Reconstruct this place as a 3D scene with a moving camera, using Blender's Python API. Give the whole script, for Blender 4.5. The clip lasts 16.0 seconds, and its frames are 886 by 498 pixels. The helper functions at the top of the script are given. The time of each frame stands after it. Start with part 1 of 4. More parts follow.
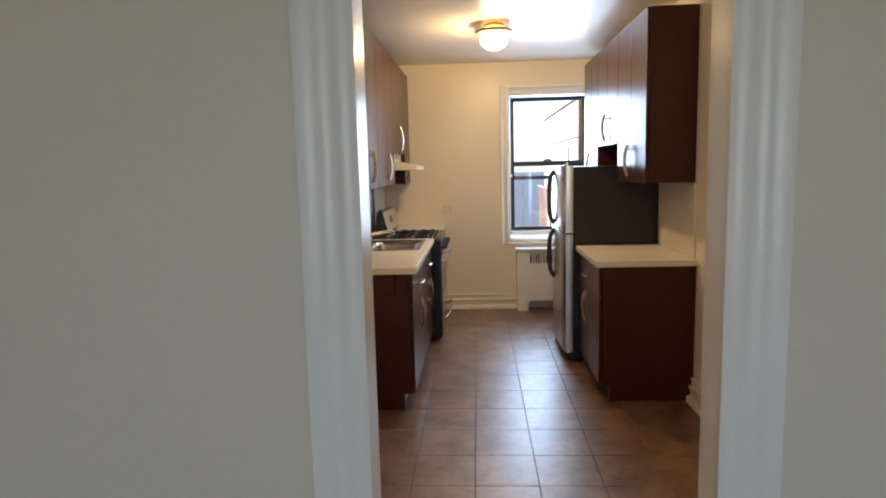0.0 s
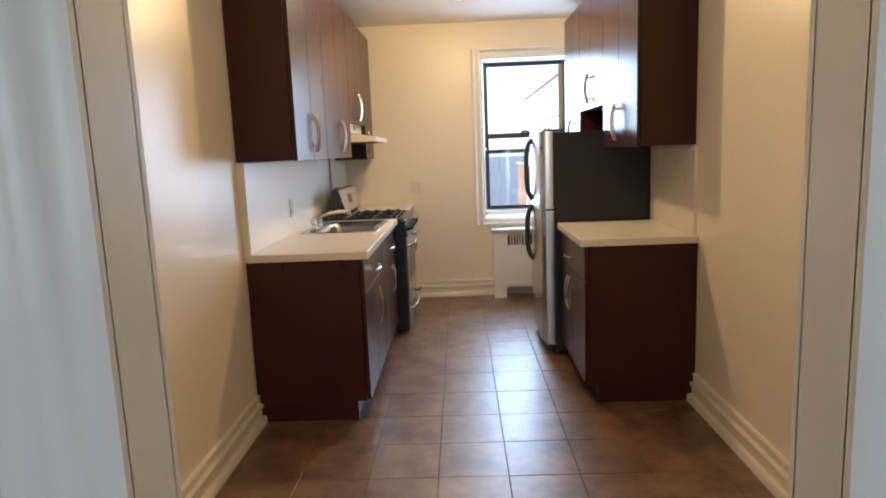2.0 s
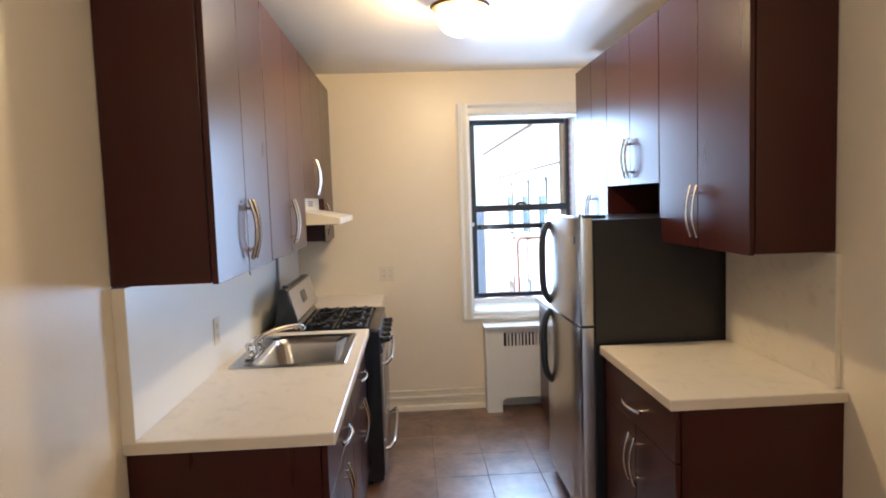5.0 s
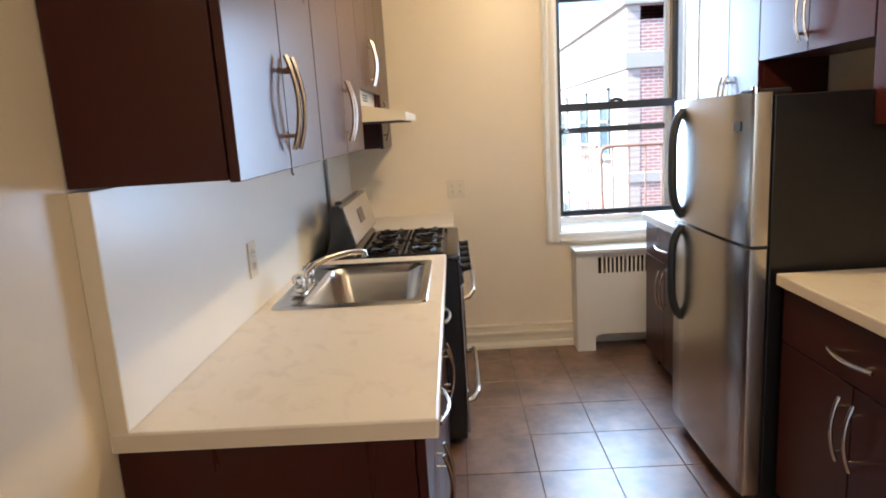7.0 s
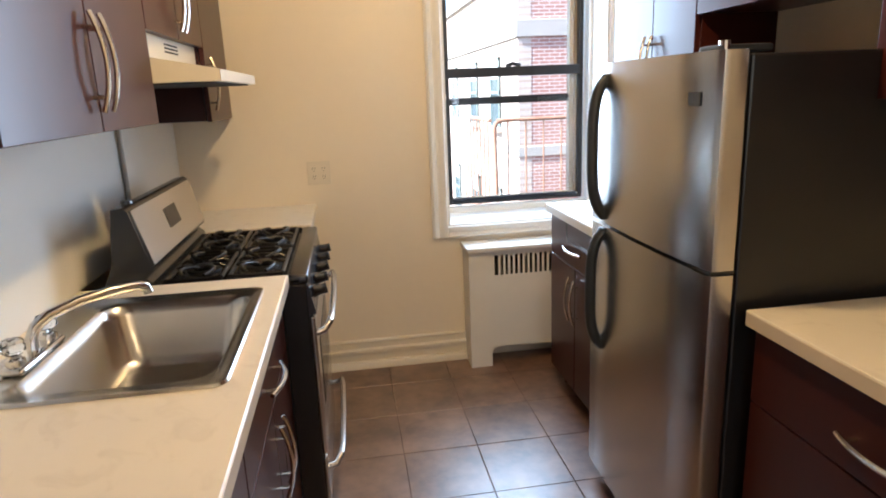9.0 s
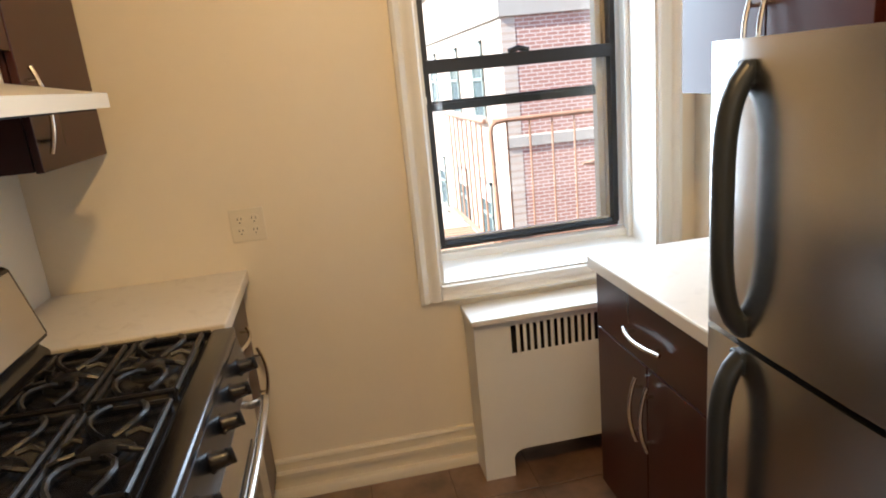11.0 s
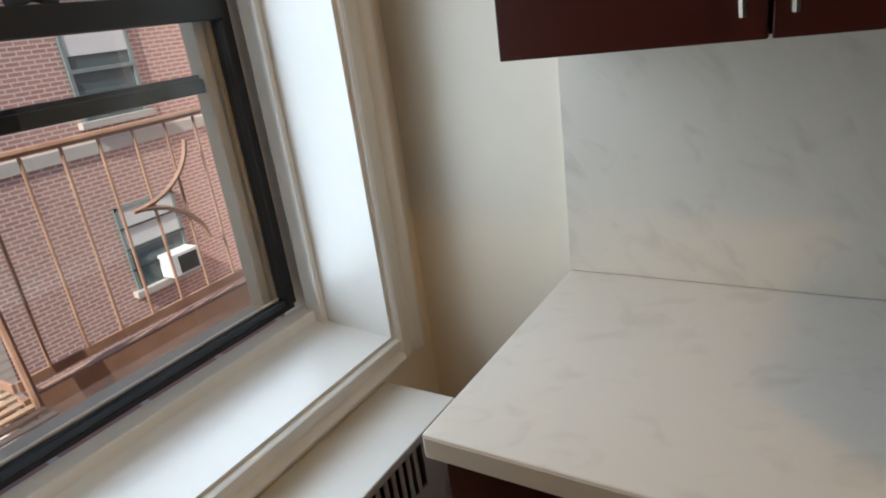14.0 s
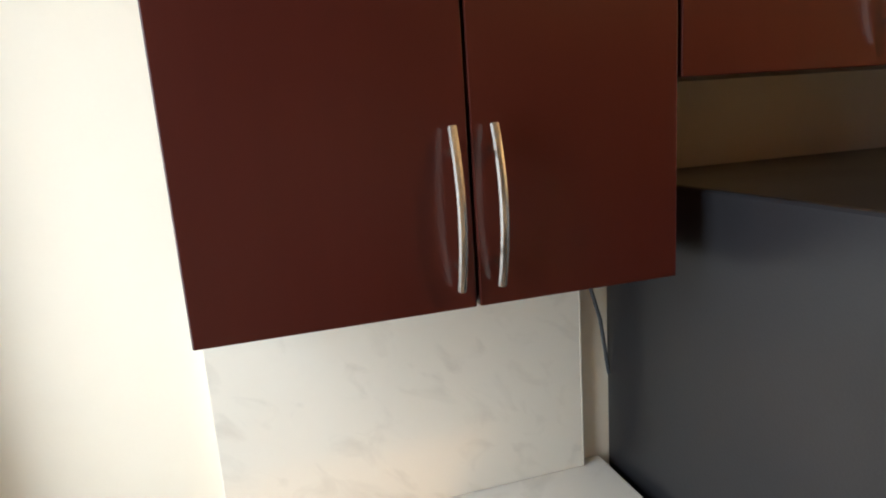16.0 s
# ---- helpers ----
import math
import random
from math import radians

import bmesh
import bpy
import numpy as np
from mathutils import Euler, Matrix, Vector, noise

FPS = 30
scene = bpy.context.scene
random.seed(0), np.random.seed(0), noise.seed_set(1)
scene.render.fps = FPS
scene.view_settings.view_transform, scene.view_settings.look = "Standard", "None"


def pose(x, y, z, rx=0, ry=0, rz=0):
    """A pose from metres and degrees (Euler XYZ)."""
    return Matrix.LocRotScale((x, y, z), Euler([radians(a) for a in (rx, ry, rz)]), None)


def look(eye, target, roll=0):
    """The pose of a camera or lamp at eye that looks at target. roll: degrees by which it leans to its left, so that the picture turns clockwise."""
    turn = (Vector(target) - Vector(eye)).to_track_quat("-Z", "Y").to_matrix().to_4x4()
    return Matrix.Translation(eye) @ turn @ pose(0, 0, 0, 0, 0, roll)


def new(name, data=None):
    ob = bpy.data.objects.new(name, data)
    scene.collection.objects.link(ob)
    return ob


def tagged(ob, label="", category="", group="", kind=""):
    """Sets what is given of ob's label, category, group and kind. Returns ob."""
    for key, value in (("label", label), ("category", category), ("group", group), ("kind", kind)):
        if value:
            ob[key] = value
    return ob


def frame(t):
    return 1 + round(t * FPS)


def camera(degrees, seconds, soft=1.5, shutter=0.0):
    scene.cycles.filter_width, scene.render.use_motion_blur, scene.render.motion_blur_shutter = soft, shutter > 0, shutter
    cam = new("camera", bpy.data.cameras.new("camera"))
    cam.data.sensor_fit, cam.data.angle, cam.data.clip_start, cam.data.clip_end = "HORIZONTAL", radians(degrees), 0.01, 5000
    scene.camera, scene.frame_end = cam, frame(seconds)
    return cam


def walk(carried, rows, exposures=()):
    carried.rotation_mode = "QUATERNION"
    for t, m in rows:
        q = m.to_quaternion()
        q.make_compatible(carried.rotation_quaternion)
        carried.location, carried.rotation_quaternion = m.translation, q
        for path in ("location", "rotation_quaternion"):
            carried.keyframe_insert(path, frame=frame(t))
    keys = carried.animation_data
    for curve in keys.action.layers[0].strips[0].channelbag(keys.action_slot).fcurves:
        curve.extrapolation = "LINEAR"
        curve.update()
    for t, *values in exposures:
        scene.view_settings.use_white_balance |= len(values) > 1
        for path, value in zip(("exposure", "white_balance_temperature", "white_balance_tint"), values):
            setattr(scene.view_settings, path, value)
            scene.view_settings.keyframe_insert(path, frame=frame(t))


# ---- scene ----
cam = camera(70.0, 16.0, soft=1.9)
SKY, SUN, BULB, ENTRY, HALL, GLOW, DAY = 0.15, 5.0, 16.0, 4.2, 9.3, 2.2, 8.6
EXPOSURES = [(0.0, 1.68, 5400, 11), (0.6, 1.7, 5850, 13), (1.5, 1.92, 5500, 12), (2.0, 1.97, 5250, 11), (2.5, 2.0, 5100, 11), (3.0, 1.7, 4850, 10), (5.5, 2.05, 4900, 10), (7.0, 2.05, 5150, 10), (8.0, 2.02, 5350, 10), (9.2, 2.03, 5450, 10), (11.3, 1.7, 5950, 10), (12.5, 0.95, 5750, 10), (14.0, 0.42, 6200, 10), (15.0, 0.9, 6150, 10), (16.0, 1.45, 6700, 12)]
PATH = [
    (0, (-0.165, 0.987, 1.525), (-0.277, 2.967, 1.267), -1.4),
    (0.5, (-0.151, 1.107, 1.514), (-0.191, 3.093, 1.286), -2.7),
    (1, (-0.112, 1.294, 1.456), (-0.141, 3.274, 1.176), -3.3),
    (1.5, (-0.076, 1.505, 1.386), (-0.110, 3.483, 1.095), -2.8),
    (2, (-0.061, 1.606, 1.407), (-0.122, 3.581, 1.102), -2.3),
    (2.5, (-0.118, 1.801, 1.480), (-0.120, 3.783, 1.208), -1.5),
    (3, (-0.189, 1.988, 1.570), (-0.079, 3.980, 1.425), -2.2),
    (3.2, (-0.180, 2.025, 1.626), (-0.046, 4.017, 1.508), -2.6),
    (5.3, (-0.317, 2.994, 1.615), (-0.227, 4.984, 1.436), -2.0),
    (5.5, (-0.342, 3.048, 1.594), (-0.272, 5.037, 1.396), -2.8),
    (6, (-0.444, 3.244, 1.516), (-0.365, 5.229, 1.279), -3.4),
    (6.5, (-0.454, 3.478, 1.498), (-0.437, 5.453, 1.183), -3.6),
    (7, (-0.488, 3.671, 1.464), (-0.539, 5.634, 1.084), -3.5),
    (7.5, (-0.547, 3.837, 1.447), (-0.628, 5.784, 0.998), -5.5),
    (8, (-0.530, 4.013, 1.429), (-0.473, 5.948, 0.924), -6.1),
    (8.5, (-0.493, 4.227, 1.446), (-0.242, 6.133, 0.893), -4.0),
    (9, (-0.339, 4.454, 1.449), (-0.062, 6.374, 0.962), -2.4),
    (9.2, (-0.328, 4.550, 1.458), (-0.034, 6.468, 0.973), -2.2),
    (11.3, (-0.168, 5.610, 1.500), (0.172, 7.496, 0.968), -6.9),
    (11.5, (-0.175, 5.683, 1.484), (0.246, 7.567, 0.961), -7.0),
    (12, (-0.228, 5.888, 1.462), (0.347, 7.738, 0.966), -6.3),
    (12.5, (-0.162, 6.130, 1.484), (0.459, 7.961, 0.974), -5.4),
    (13, (-0.111, 6.391, 1.479), (0.743, 8.131, 0.985), -5.4),
    (13.5, (-0.098, 6.639, 1.485), (1.165, 8.080, 0.912), -7.6),
    (14, (-0.013, 6.820, 1.460), (1.546, 7.863, 0.765), -7.9),
    (14.5, (0.105, 6.958, 1.480), (1.862, 7.619, 0.792), -6.7),
    (15, (0.170, 7.086, 1.535), (2.073, 7.151, 0.925), -5.9),
    (15.5, (0.149, 7.168, 1.585), (2.050, 6.806, 1.079), -5.7),
    (16, (0.102, 7.169, 1.633), (1.985, 6.633, 1.224), -4.0),
]
walk(cam, [(t, look(eye, target, roll)) for t, eye, target, roll in PATH], EXPOSURES)

# ---- world, sun, lamps ----
world = bpy.data.worlds.new("sky")
scene.world = world
world.use_nodes = True
wn = world.node_tree.nodes
sky = wn.new("ShaderNodeTexSky")
sky.sky_type, sky.sun_disc = "NISHITA", False
sky.sun_elevation, sky.sun_rotation = radians(43), radians(-102)
wn["Background"].inputs["Strength"].default_value = SKY
world.node_tree.links.new(sky.outputs[0], wn["Background"].inputs["Color"])

sun_data = bpy.data.lights.new("sun", "SUN")
sun_data.energy, sun_data.angle, sun_data.color = SUN, radians(0.5), (1.0, 0.94, 0.86)
sun = new("sun", sun_data)
sun.matrix_world = look((-7.2, -1.5, 36.8), (0, 0, 30))

bulb_data = bpy.data.lights.new("ceiling_bulb", "POINT")
bulb_data.energy, bulb_data.color, bulb_data.shadow_soft_size = BULB, (1.0, 0.61, 0.23), 0.05
bulb = new("ceiling_bulb", bulb_data)
bulb.location = (-0.02, 5.95, 2.445)
# unseen extra bulb, added to brighten the walls at the doorway end
entry_data = bpy.data.lights.new("entry_bulb", "POINT")
entry_data.energy, entry_data.color, entry_data.shadow_soft_size = ENTRY, (1.0, 0.68, 0.34), 0.05
entry = new("entry_bulb", entry_data)
entry.location = (-0.02, 3.25, 2.445)

# sky light entering by the kitchen window
day_data = bpy.data.lights.new("window_daylight", "AREA")
day_data.energy, day_data.color, day_data.shape, day_data.size, day_data.size_y = DAY, (0.78, 0.90, 1.0), "RECTANGLE", 0.76, 1.36
day_data.spread = radians(150)
day = new("window_daylight", day_data)
day.matrix_world = look((0.600, 7.915, 1.53), (0.600, 5.0, 1.53))

# unseen area lamp, added behind the hall to fill its walls and the doorway
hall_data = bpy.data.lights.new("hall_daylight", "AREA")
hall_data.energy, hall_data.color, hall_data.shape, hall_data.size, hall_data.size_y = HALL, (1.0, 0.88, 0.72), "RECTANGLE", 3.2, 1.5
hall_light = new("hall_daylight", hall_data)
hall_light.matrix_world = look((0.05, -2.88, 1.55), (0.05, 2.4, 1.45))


# ---- materials ----
def material(name, color, rough=0.5, metal=0.0, vary=0.06, lo=0.12, hi=0.88, scale=3.0, fine=60.0, bump=0.0, bump_scale=80.0, coat=0.0, tint=None, stretch=(1, 1, 1), spec=0.5, rvary=0.05, random_tint=0.0):
    """A node material: a base colour with two scales of variation, roughness wear and fine relief."""
    mat = bpy.data.materials.new(name)
    mat.use_nodes = True
    n, link = mat.node_tree.nodes, mat.node_tree.links.new
    b = n["Principled BSDF"]
    b.inputs["Metallic"].default_value = metal
    b.inputs["Coat Weight"].default_value = coat
    b.inputs["Coat Roughness"].default_value = 0.12
    b.inputs["Specular IOR Level"].default_value = spec
    tc, mp = n.new("ShaderNodeTexCoord"), n.new("ShaderNodeMapping")
    mp.inputs["Scale"].default_value = stretch
    geo = n.new("ShaderNodeNewGeometry")
    link(geo.outputs["Position"], mp.inputs["Vector"])
    big, small = n.new("ShaderNodeTexNoise"), n.new("ShaderNodeTexNoise")
    big.inputs["Scale"].default_value, small.inputs["Scale"].default_value = scale, fine
    big.inputs["Detail"].default_value, small.inputs["Detail"].default_value = 4, 3
    link(mp.outputs[0], big.inputs["Vector"])
    link(mp.outputs[0], small.inputs["Vector"])
    mix = n.new("ShaderNodeMix")
    mix.data_type = "RGBA"
    mix.inputs["A"].default_value = (*[c * (1 - vary) for c in color], 1)
    other = tint or color
    mix.inputs["B"].default_value = (*[min(1, c * (1 + vary)) for c in other], 1)
    ramp = n.new("ShaderNodeMapRange")
    ramp.inputs["From Min"].default_value, ramp.inputs["From Max"].default_value = lo, hi
    add = n.new("ShaderNodeMath")
    add.operation = "MULTIPLY_ADD"
    add.inputs[1].default_value = 0.35
    link(small.outputs["Fac"], add.inputs[0])
    sub = n.new("ShaderNodeMath")
    sub.operation = "MULTIPLY_ADD"
    sub.inputs[1].default_value, sub.inputs[2].default_value = 0.9, -0.12
    link(big.outputs["Fac"], sub.inputs[0])
    link(sub.outputs[0], add.inputs[2])
    link(add.outputs[0], ramp.inputs["Value"])
    link(ramp.outputs[0], mix.inputs["Factor"])
    colour_out = mix.outputs["Result"]
    if random_tint:
        info, hsv, rr = n.new("ShaderNodeObjectInfo"), n.new("ShaderNodeHueSaturation"), n.new("ShaderNodeMapRange")
        rr.inputs["To Min"].default_value, rr.inputs["To Max"].default_value = 1 - random_tint, 1 + random_tint
        link(info.outputs["Random"], rr.inputs["Value"])
        link(rr.outputs[0], hsv.inputs["Value"])
        link(colour_out, hsv.inputs["Color"])
        colour_out = hsv.outputs["Color"]
    link(colour_out, b.inputs["Base Color"])
    rm = n.new("ShaderNodeMapRange")
    rm.inputs["To Min"].default_value, rm.inputs["To Max"].default_value = max(0.02, rough - rvary), min(1, rough + rvary)
    link(big.outputs["Fac"], rm.inputs["Value"])
    link(rm.outputs[0], b.inputs["Roughness"])
    if bump:
        bn, bt = n.new("ShaderNodeBump"), n.new("ShaderNodeTexNoise")
        bt.inputs["Scale"].default_value, bt.inputs["Detail"].default_value = bump_scale, 4
        bn.inputs["Strength"].default_value, bn.inputs["Distance"].default_value = bump, 0.004
        link(mp.outputs[0], bt.inputs["Vector"])
        link(bt.outputs["Fac"], bn.inputs["Height"])
        link(bn.outputs[0], b.inputs["Normal"])
    return mat


def marble_material(name, color, vein, rough):
    """A pale laminate with soft diagonal grey veins."""
    mat = material(name, color, rough, vary=0.03, scale=2.2, fine=40)
    n, link = mat.node_tree.nodes, mat.node_tree.links.new
    b = n["Principled BSDF"]
    old = b.inputs["Base Color"].links[0].from_socket
    geo, wave, ramp, mix = n.new("ShaderNodeNewGeometry"), n.new("ShaderNodeTexNoise"), n.new("ShaderNodeMapRange"), n.new("ShaderNodeMix")
    mp = n.new("ShaderNodeMapping")
    mp.vector_type = "TEXTURE"
    mp.inputs["Rotation"].default_value, mp.inputs["Scale"].default_value = (0.6, 0.0, 0.6), (0.5, 1.8, 0.45)
    link(geo.outputs["Position"], mp.inputs["Vector"])
    wave.inputs["Scale"].default_value, wave.inputs["Detail"].default_value, wave.inputs["Distortion"].default_value = 9.0, 9, 0.8
    link(mp.outputs[0], wave.inputs["Vector"])
    ramp.inputs["From Min"].default_value, ramp.inputs["From Max"].default_value = 0.54, 0.74
    ramp.inputs["To Max"].default_value = 0.42
    link(wave.outputs["Fac"], ramp.inputs["Value"])
    mix.data_type = "RGBA"
    mix.inputs["B"].default_value = (*vein, 1)
    link(ramp.outputs[0], mix.inputs["Factor"])
    link(old, mix.inputs["A"])
    link(mix.outputs["Result"], b.inputs["Base Color"])
    return mat


def brick_material(name, a, c, mortar, along):
    """Red facing brick in running bond; along is the horizontal axis of the wall."""
    mat = material(name, a, 0.85, vary=0.1, scale=0.8, fine=20, bump=0.2)
    n, link = mat.node_tree.nodes, mat.node_tree.links.new
    b = n["Principled BSDF"]
    geo, sep, com, tex = n.new("ShaderNodeNewGeometry"), n.new("ShaderNodeSeparateXYZ"), n.new("ShaderNodeCombineXYZ"), n.new("ShaderNodeTexBrick")
    link(geo.outputs["Position"], sep.inputs[0])
    link(sep.outputs[along], com.inputs["X"])
    link(sep.outputs["Z"], com.inputs["Y"])
    link(com.outputs[0], tex.inputs["Vector"])
    tex.inputs["Scale"].default_value = 1.0
    tex.inputs["Brick Width"].default_value, tex.inputs["Row Height"].default_value = 0.205, 0.066
    tex.inputs["Mortar Size"].default_value, tex.inputs["Mortar Smooth"].default_value, tex.inputs["Bias"].default_value = 0.011, 0.2, -0.1
    tex.inputs["Color1"].default_value, tex.inputs["Color2"].default_value, tex.inputs["Mortar"].default_value = (*a, 1), (*c, 1), (*mortar, 1)
    old = b.inputs["Base Color"].links[0].from_socket
    mix = n.new("ShaderNodeMix")
    mix.data_type = "RGBA"
    mix.inputs["Factor"].default_value = 0.80
    link(old, mix.inputs["A"])
    link(tex.outputs["Color"], mix.inputs["B"])
    link(mix.outputs["Result"], b.inputs["Base Color"])
    return mat


def glass_material(name):
    mat = bpy.data.materials.new(name)
    mat.use_nodes = True
    b = mat.node_tree.nodes["Principled BSDF"]
    b.inputs["Base Color"].default_value = (0.97, 0.985, 0.98, 1)
    b.inputs["Transmission Weight"].default_value, b.inputs["Roughness"].default_value, b.inputs["IOR"].default_value = 1.0, 0.0, 1.45
    return mat


def glow_material(name, color, strength):
    mat = bpy.data.materials.new(name)
    mat.use_nodes = True
    b = mat.node_tree.nodes["Principled BSDF"]
    b.inputs["Base Color"].default_value = (0.9, 0.85, 0.75, 1)
    b.inputs["Emission Color"].default_value, b.inputs["Emission Strength"].default_value = (*color, 1), strength
    return mat


WALL = material("cream_wall_paint", (0.83, 0.753, 0.615), 0.34, spec=0.40, vary=0.03, scale=1.6, fine=25, bump=0.10, bump_scale=35)
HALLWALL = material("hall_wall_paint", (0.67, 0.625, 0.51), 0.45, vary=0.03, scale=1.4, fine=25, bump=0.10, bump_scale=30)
CEIL = material("ceiling_paint", (0.70, 0.685, 0.66), 0.24, rvary=0.03, vary=0.03, scale=1.2, fine=20, bump=0.12, bump_scale=20)
TRIM = material("white_gloss_trim_paint", (0.80, 0.79, 0.75), 0.31, vary=0.03, scale=5, fine=40, bump=0.12, bump_scale=45)
CREAMTRIM = material("cream_baseboard_paint", (0.76, 0.70, 0.58), 0.32, vary=0.04, scale=4, fine=30, bump=0.1, bump_scale=40)
TILE = material("brown_floor_tile", (0.078, 0.030, 0.013), 0.38, spec=1.0, vary=0.08, lo=0.36, hi=0.66, scale=5.5, fine=20, tint=(0.215, 0.115, 0.063), bump=0.07, bump_scale=30, random_tint=0.07, rvary=0.03)
TILE.node_tree.nodes["Principled BSDF"].inputs["IOR"].default_value = 1.75
GROUT = material("floor_grout", (0.13, 0.090, 0.065), 0.8, vary=0.1, scale=6, fine=90, bump=0.2)
WOOD = material("espresso_laminate", (0.044, 0.0094, 0.0068), 0.28, spec=0.28, vary=0.13, scale=2.5, fine=14, stretch=(5, 5, 0.6), rvary=0.015)
WOODIN = material("espresso_edge", (0.022, 0.010, 0.008), 0.45, vary=0.1, scale=3, fine=40)
COUNTER = marble_material("pale_marble_laminate", (0.76, 0.715, 0.64), (0.54, 0.49, 0.42), 0.325)
EDGE = material("worktop_edge_laminate", (0.66, 0.585, 0.475), 0.36, vary=0.04, scale=3, fine=40)
SPLASH = marble_material("marble_splash_panel", (0.70, 0.645, 0.55), (0.47, 0.42, 0.35), 0.33)
SPLASHW = material("white_splash_panel", (0.84, 0.85, 0.83), 0.325, vary=0.02, scale=2, fine=30)
STEEL = material("brushed_steel", (0.56, 0.54, 0.51), 0.25, 1.0, vary=0.05, scale=4, fine=30, stretch=(1, 1, 24), rvary=0.03)
SINKSTEEL = material("sink_steel", (0.62, 0.61, 0.58), 0.24, 1.0, vary=0.05, scale=6, fine=60, stretch=(1, 12, 1), rvary=0.05)
DSTEEL = material("dark_steel", (0.085, 0.085, 0.09), 0.25, 1.0, vary=0.06, scale=5, fine=40, rvary=0.05)
CHROME = material("satin_chrome", (0.72, 0.70, 0.67), 0.16, 1.0, vary=0.03, scale=10, fine=80, rvary=0.04)
NICKEL = material("brushed_nickel", (0.70, 0.65, 0.58), 0.24, 1.0, vary=0.03, scale=10, fine=80, rvary=0.04)
BLACK = material("black_enamel", (0.009, 0.009, 0.011), 0.22, vary=0.15, scale=6, fine=60)
FRBLACK = material("black_textured_steel", (0.014, 0.014, 0.016), 0.30, vary=0.12, scale=5, fine=60, bump=0.06, bump_scale=220)
IRON = material("cast_iron", (0.007, 0.007, 0.008), 0.30, spec=0.4, vary=0.2, scale=20, fine=120, bump=0.3, bump_scale=160)
DARKPLASTIC = material("dark_grey_plastic", (0.022, 0.027, 0.033), 0.35, vary=0.1, scale=8, fine=60)
WHITEMETAL = material("white_enamelled_metal", (0.80, 0.79, 0.75), 0.33, vary=0.03, scale=4, fine=50, bump=0.04)
HOODPAINT = material("almond_enamel", (0.78, 0.74, 0.64), 0.3, vary=0.03, scale=4, fine=50)
PLASTIC = material("ivory_plastic", (0.76, 0.70, 0.58), 0.3, vary=0.03, scale=20, fine=90)
# near-black that paints the shade inside slots and the radiator cover
DARK = material("dark_void", (0.012, 0.011, 0.010), 0.8, vary=0.2, scale=10, fine=50)
FRAME = material("dark_bronze_window_frame", (0.020, 0.021, 0.023), 0.42, vary=0.2, scale=6, fine=60)
RAIL = material("satin_dark_aluminium", (0.055, 0.065, 0.080), 0.22, 0.6, vary=0.1, scale=6, fine=60)
TANFRAME = material("tan_storm_frame", (0.42, 0.35, 0.25), 0.5, vary=0.08, scale=6, fine=60)
RUST = material("rust_brown_paint", (0.30, 0.155, 0.095), 0.55, vary=0.2, scale=8, fine=70, tint=(0.40, 0.25, 0.17), bump=0.2)
# paler than the rails: sunlight on the platform is put into this colour
SLAT = material("sunlit_slat", (0.45, 0.30, 0.19), 0.7, vary=0.15, scale=8, fine=70, bump=0.2)
BRICKX = brick_material("red_brick", (0.46, 0.24, 0.185), (0.37, 0.18, 0.14), (0.68, 0.61, 0.53), "X")
# tan side face is paled further, so its colour carries the sunlight
BRICKY = brick_material("sunlit_tan_brick", (0.54, 0.42, 0.33), (0.48, 0.36, 0.28), (0.58, 0.51, 0.43), "Y")
STONE = material("limestone_band", (0.46, 0.42, 0.36), 0.8, vary=0.1, scale=2, fine=25, bump=0.2)
ASPHALT = material("asphalt", (0.055, 0.055, 0.055), 0.9, vary=0.2, scale=0.4, fine=12)
FARGLASS = material("dark_far_glass", (0.10, 0.13, 0.13), 0.12, vary=0.2, scale=1, fine=6)
GREENFRAME = material("grey_green_frame", (0.22, 0.26, 0.24), 0.5, vary=0.1, scale=4, fine=30)
BLIND = material("white_blind", (0.66, 0.66, 0.62), 0.6, vary=0.05, scale=4, fine=30)
BRASS = material("aged_brass", (0.55, 0.38, 0.16), 0.3, 1.0, vary=0.1, scale=10, fine=60)
CLEAR = glass_material("window_glass")
ACRYLIC = glass_material("clear_acrylic")
# amber emission above the rim imitates the bowl's reflection in the ceiling
GLOWNECK = glow_material("ceiling_reflection_glow", (1.0, 0.52, 0.10), GLOW * 0.45)
GLOBE = glow_material("opal_glass", (1.0, 0.60, 0.20), GLOW)
GREY = material("grey_conduit", (0.40, 0.38, 0.35), 0.45, vary=0.06, scale=9, fine=60)


# ---- mesh helpers ----
def box(bm, x0, x1, y0, y1, z0, z1, bevel=0.0, segs=2):
    res = bmesh.ops.create_cube(bm, size=1.0, matrix=Matrix.Translation(((x0 + x1) / 2, (y0 + y1) / 2, (z0 + z1) / 2)) @ Matrix.Diagonal((x1 - x0, y1 - y0, z1 - z0, 1)))
    if bevel:
        edges = {e for v in res["verts"] for e in v.link_edges}
        bmesh.ops.bevel(bm, geom=list(edges), offset=bevel, segments=segs, profile=0.5, affect="EDGES")
    return bm


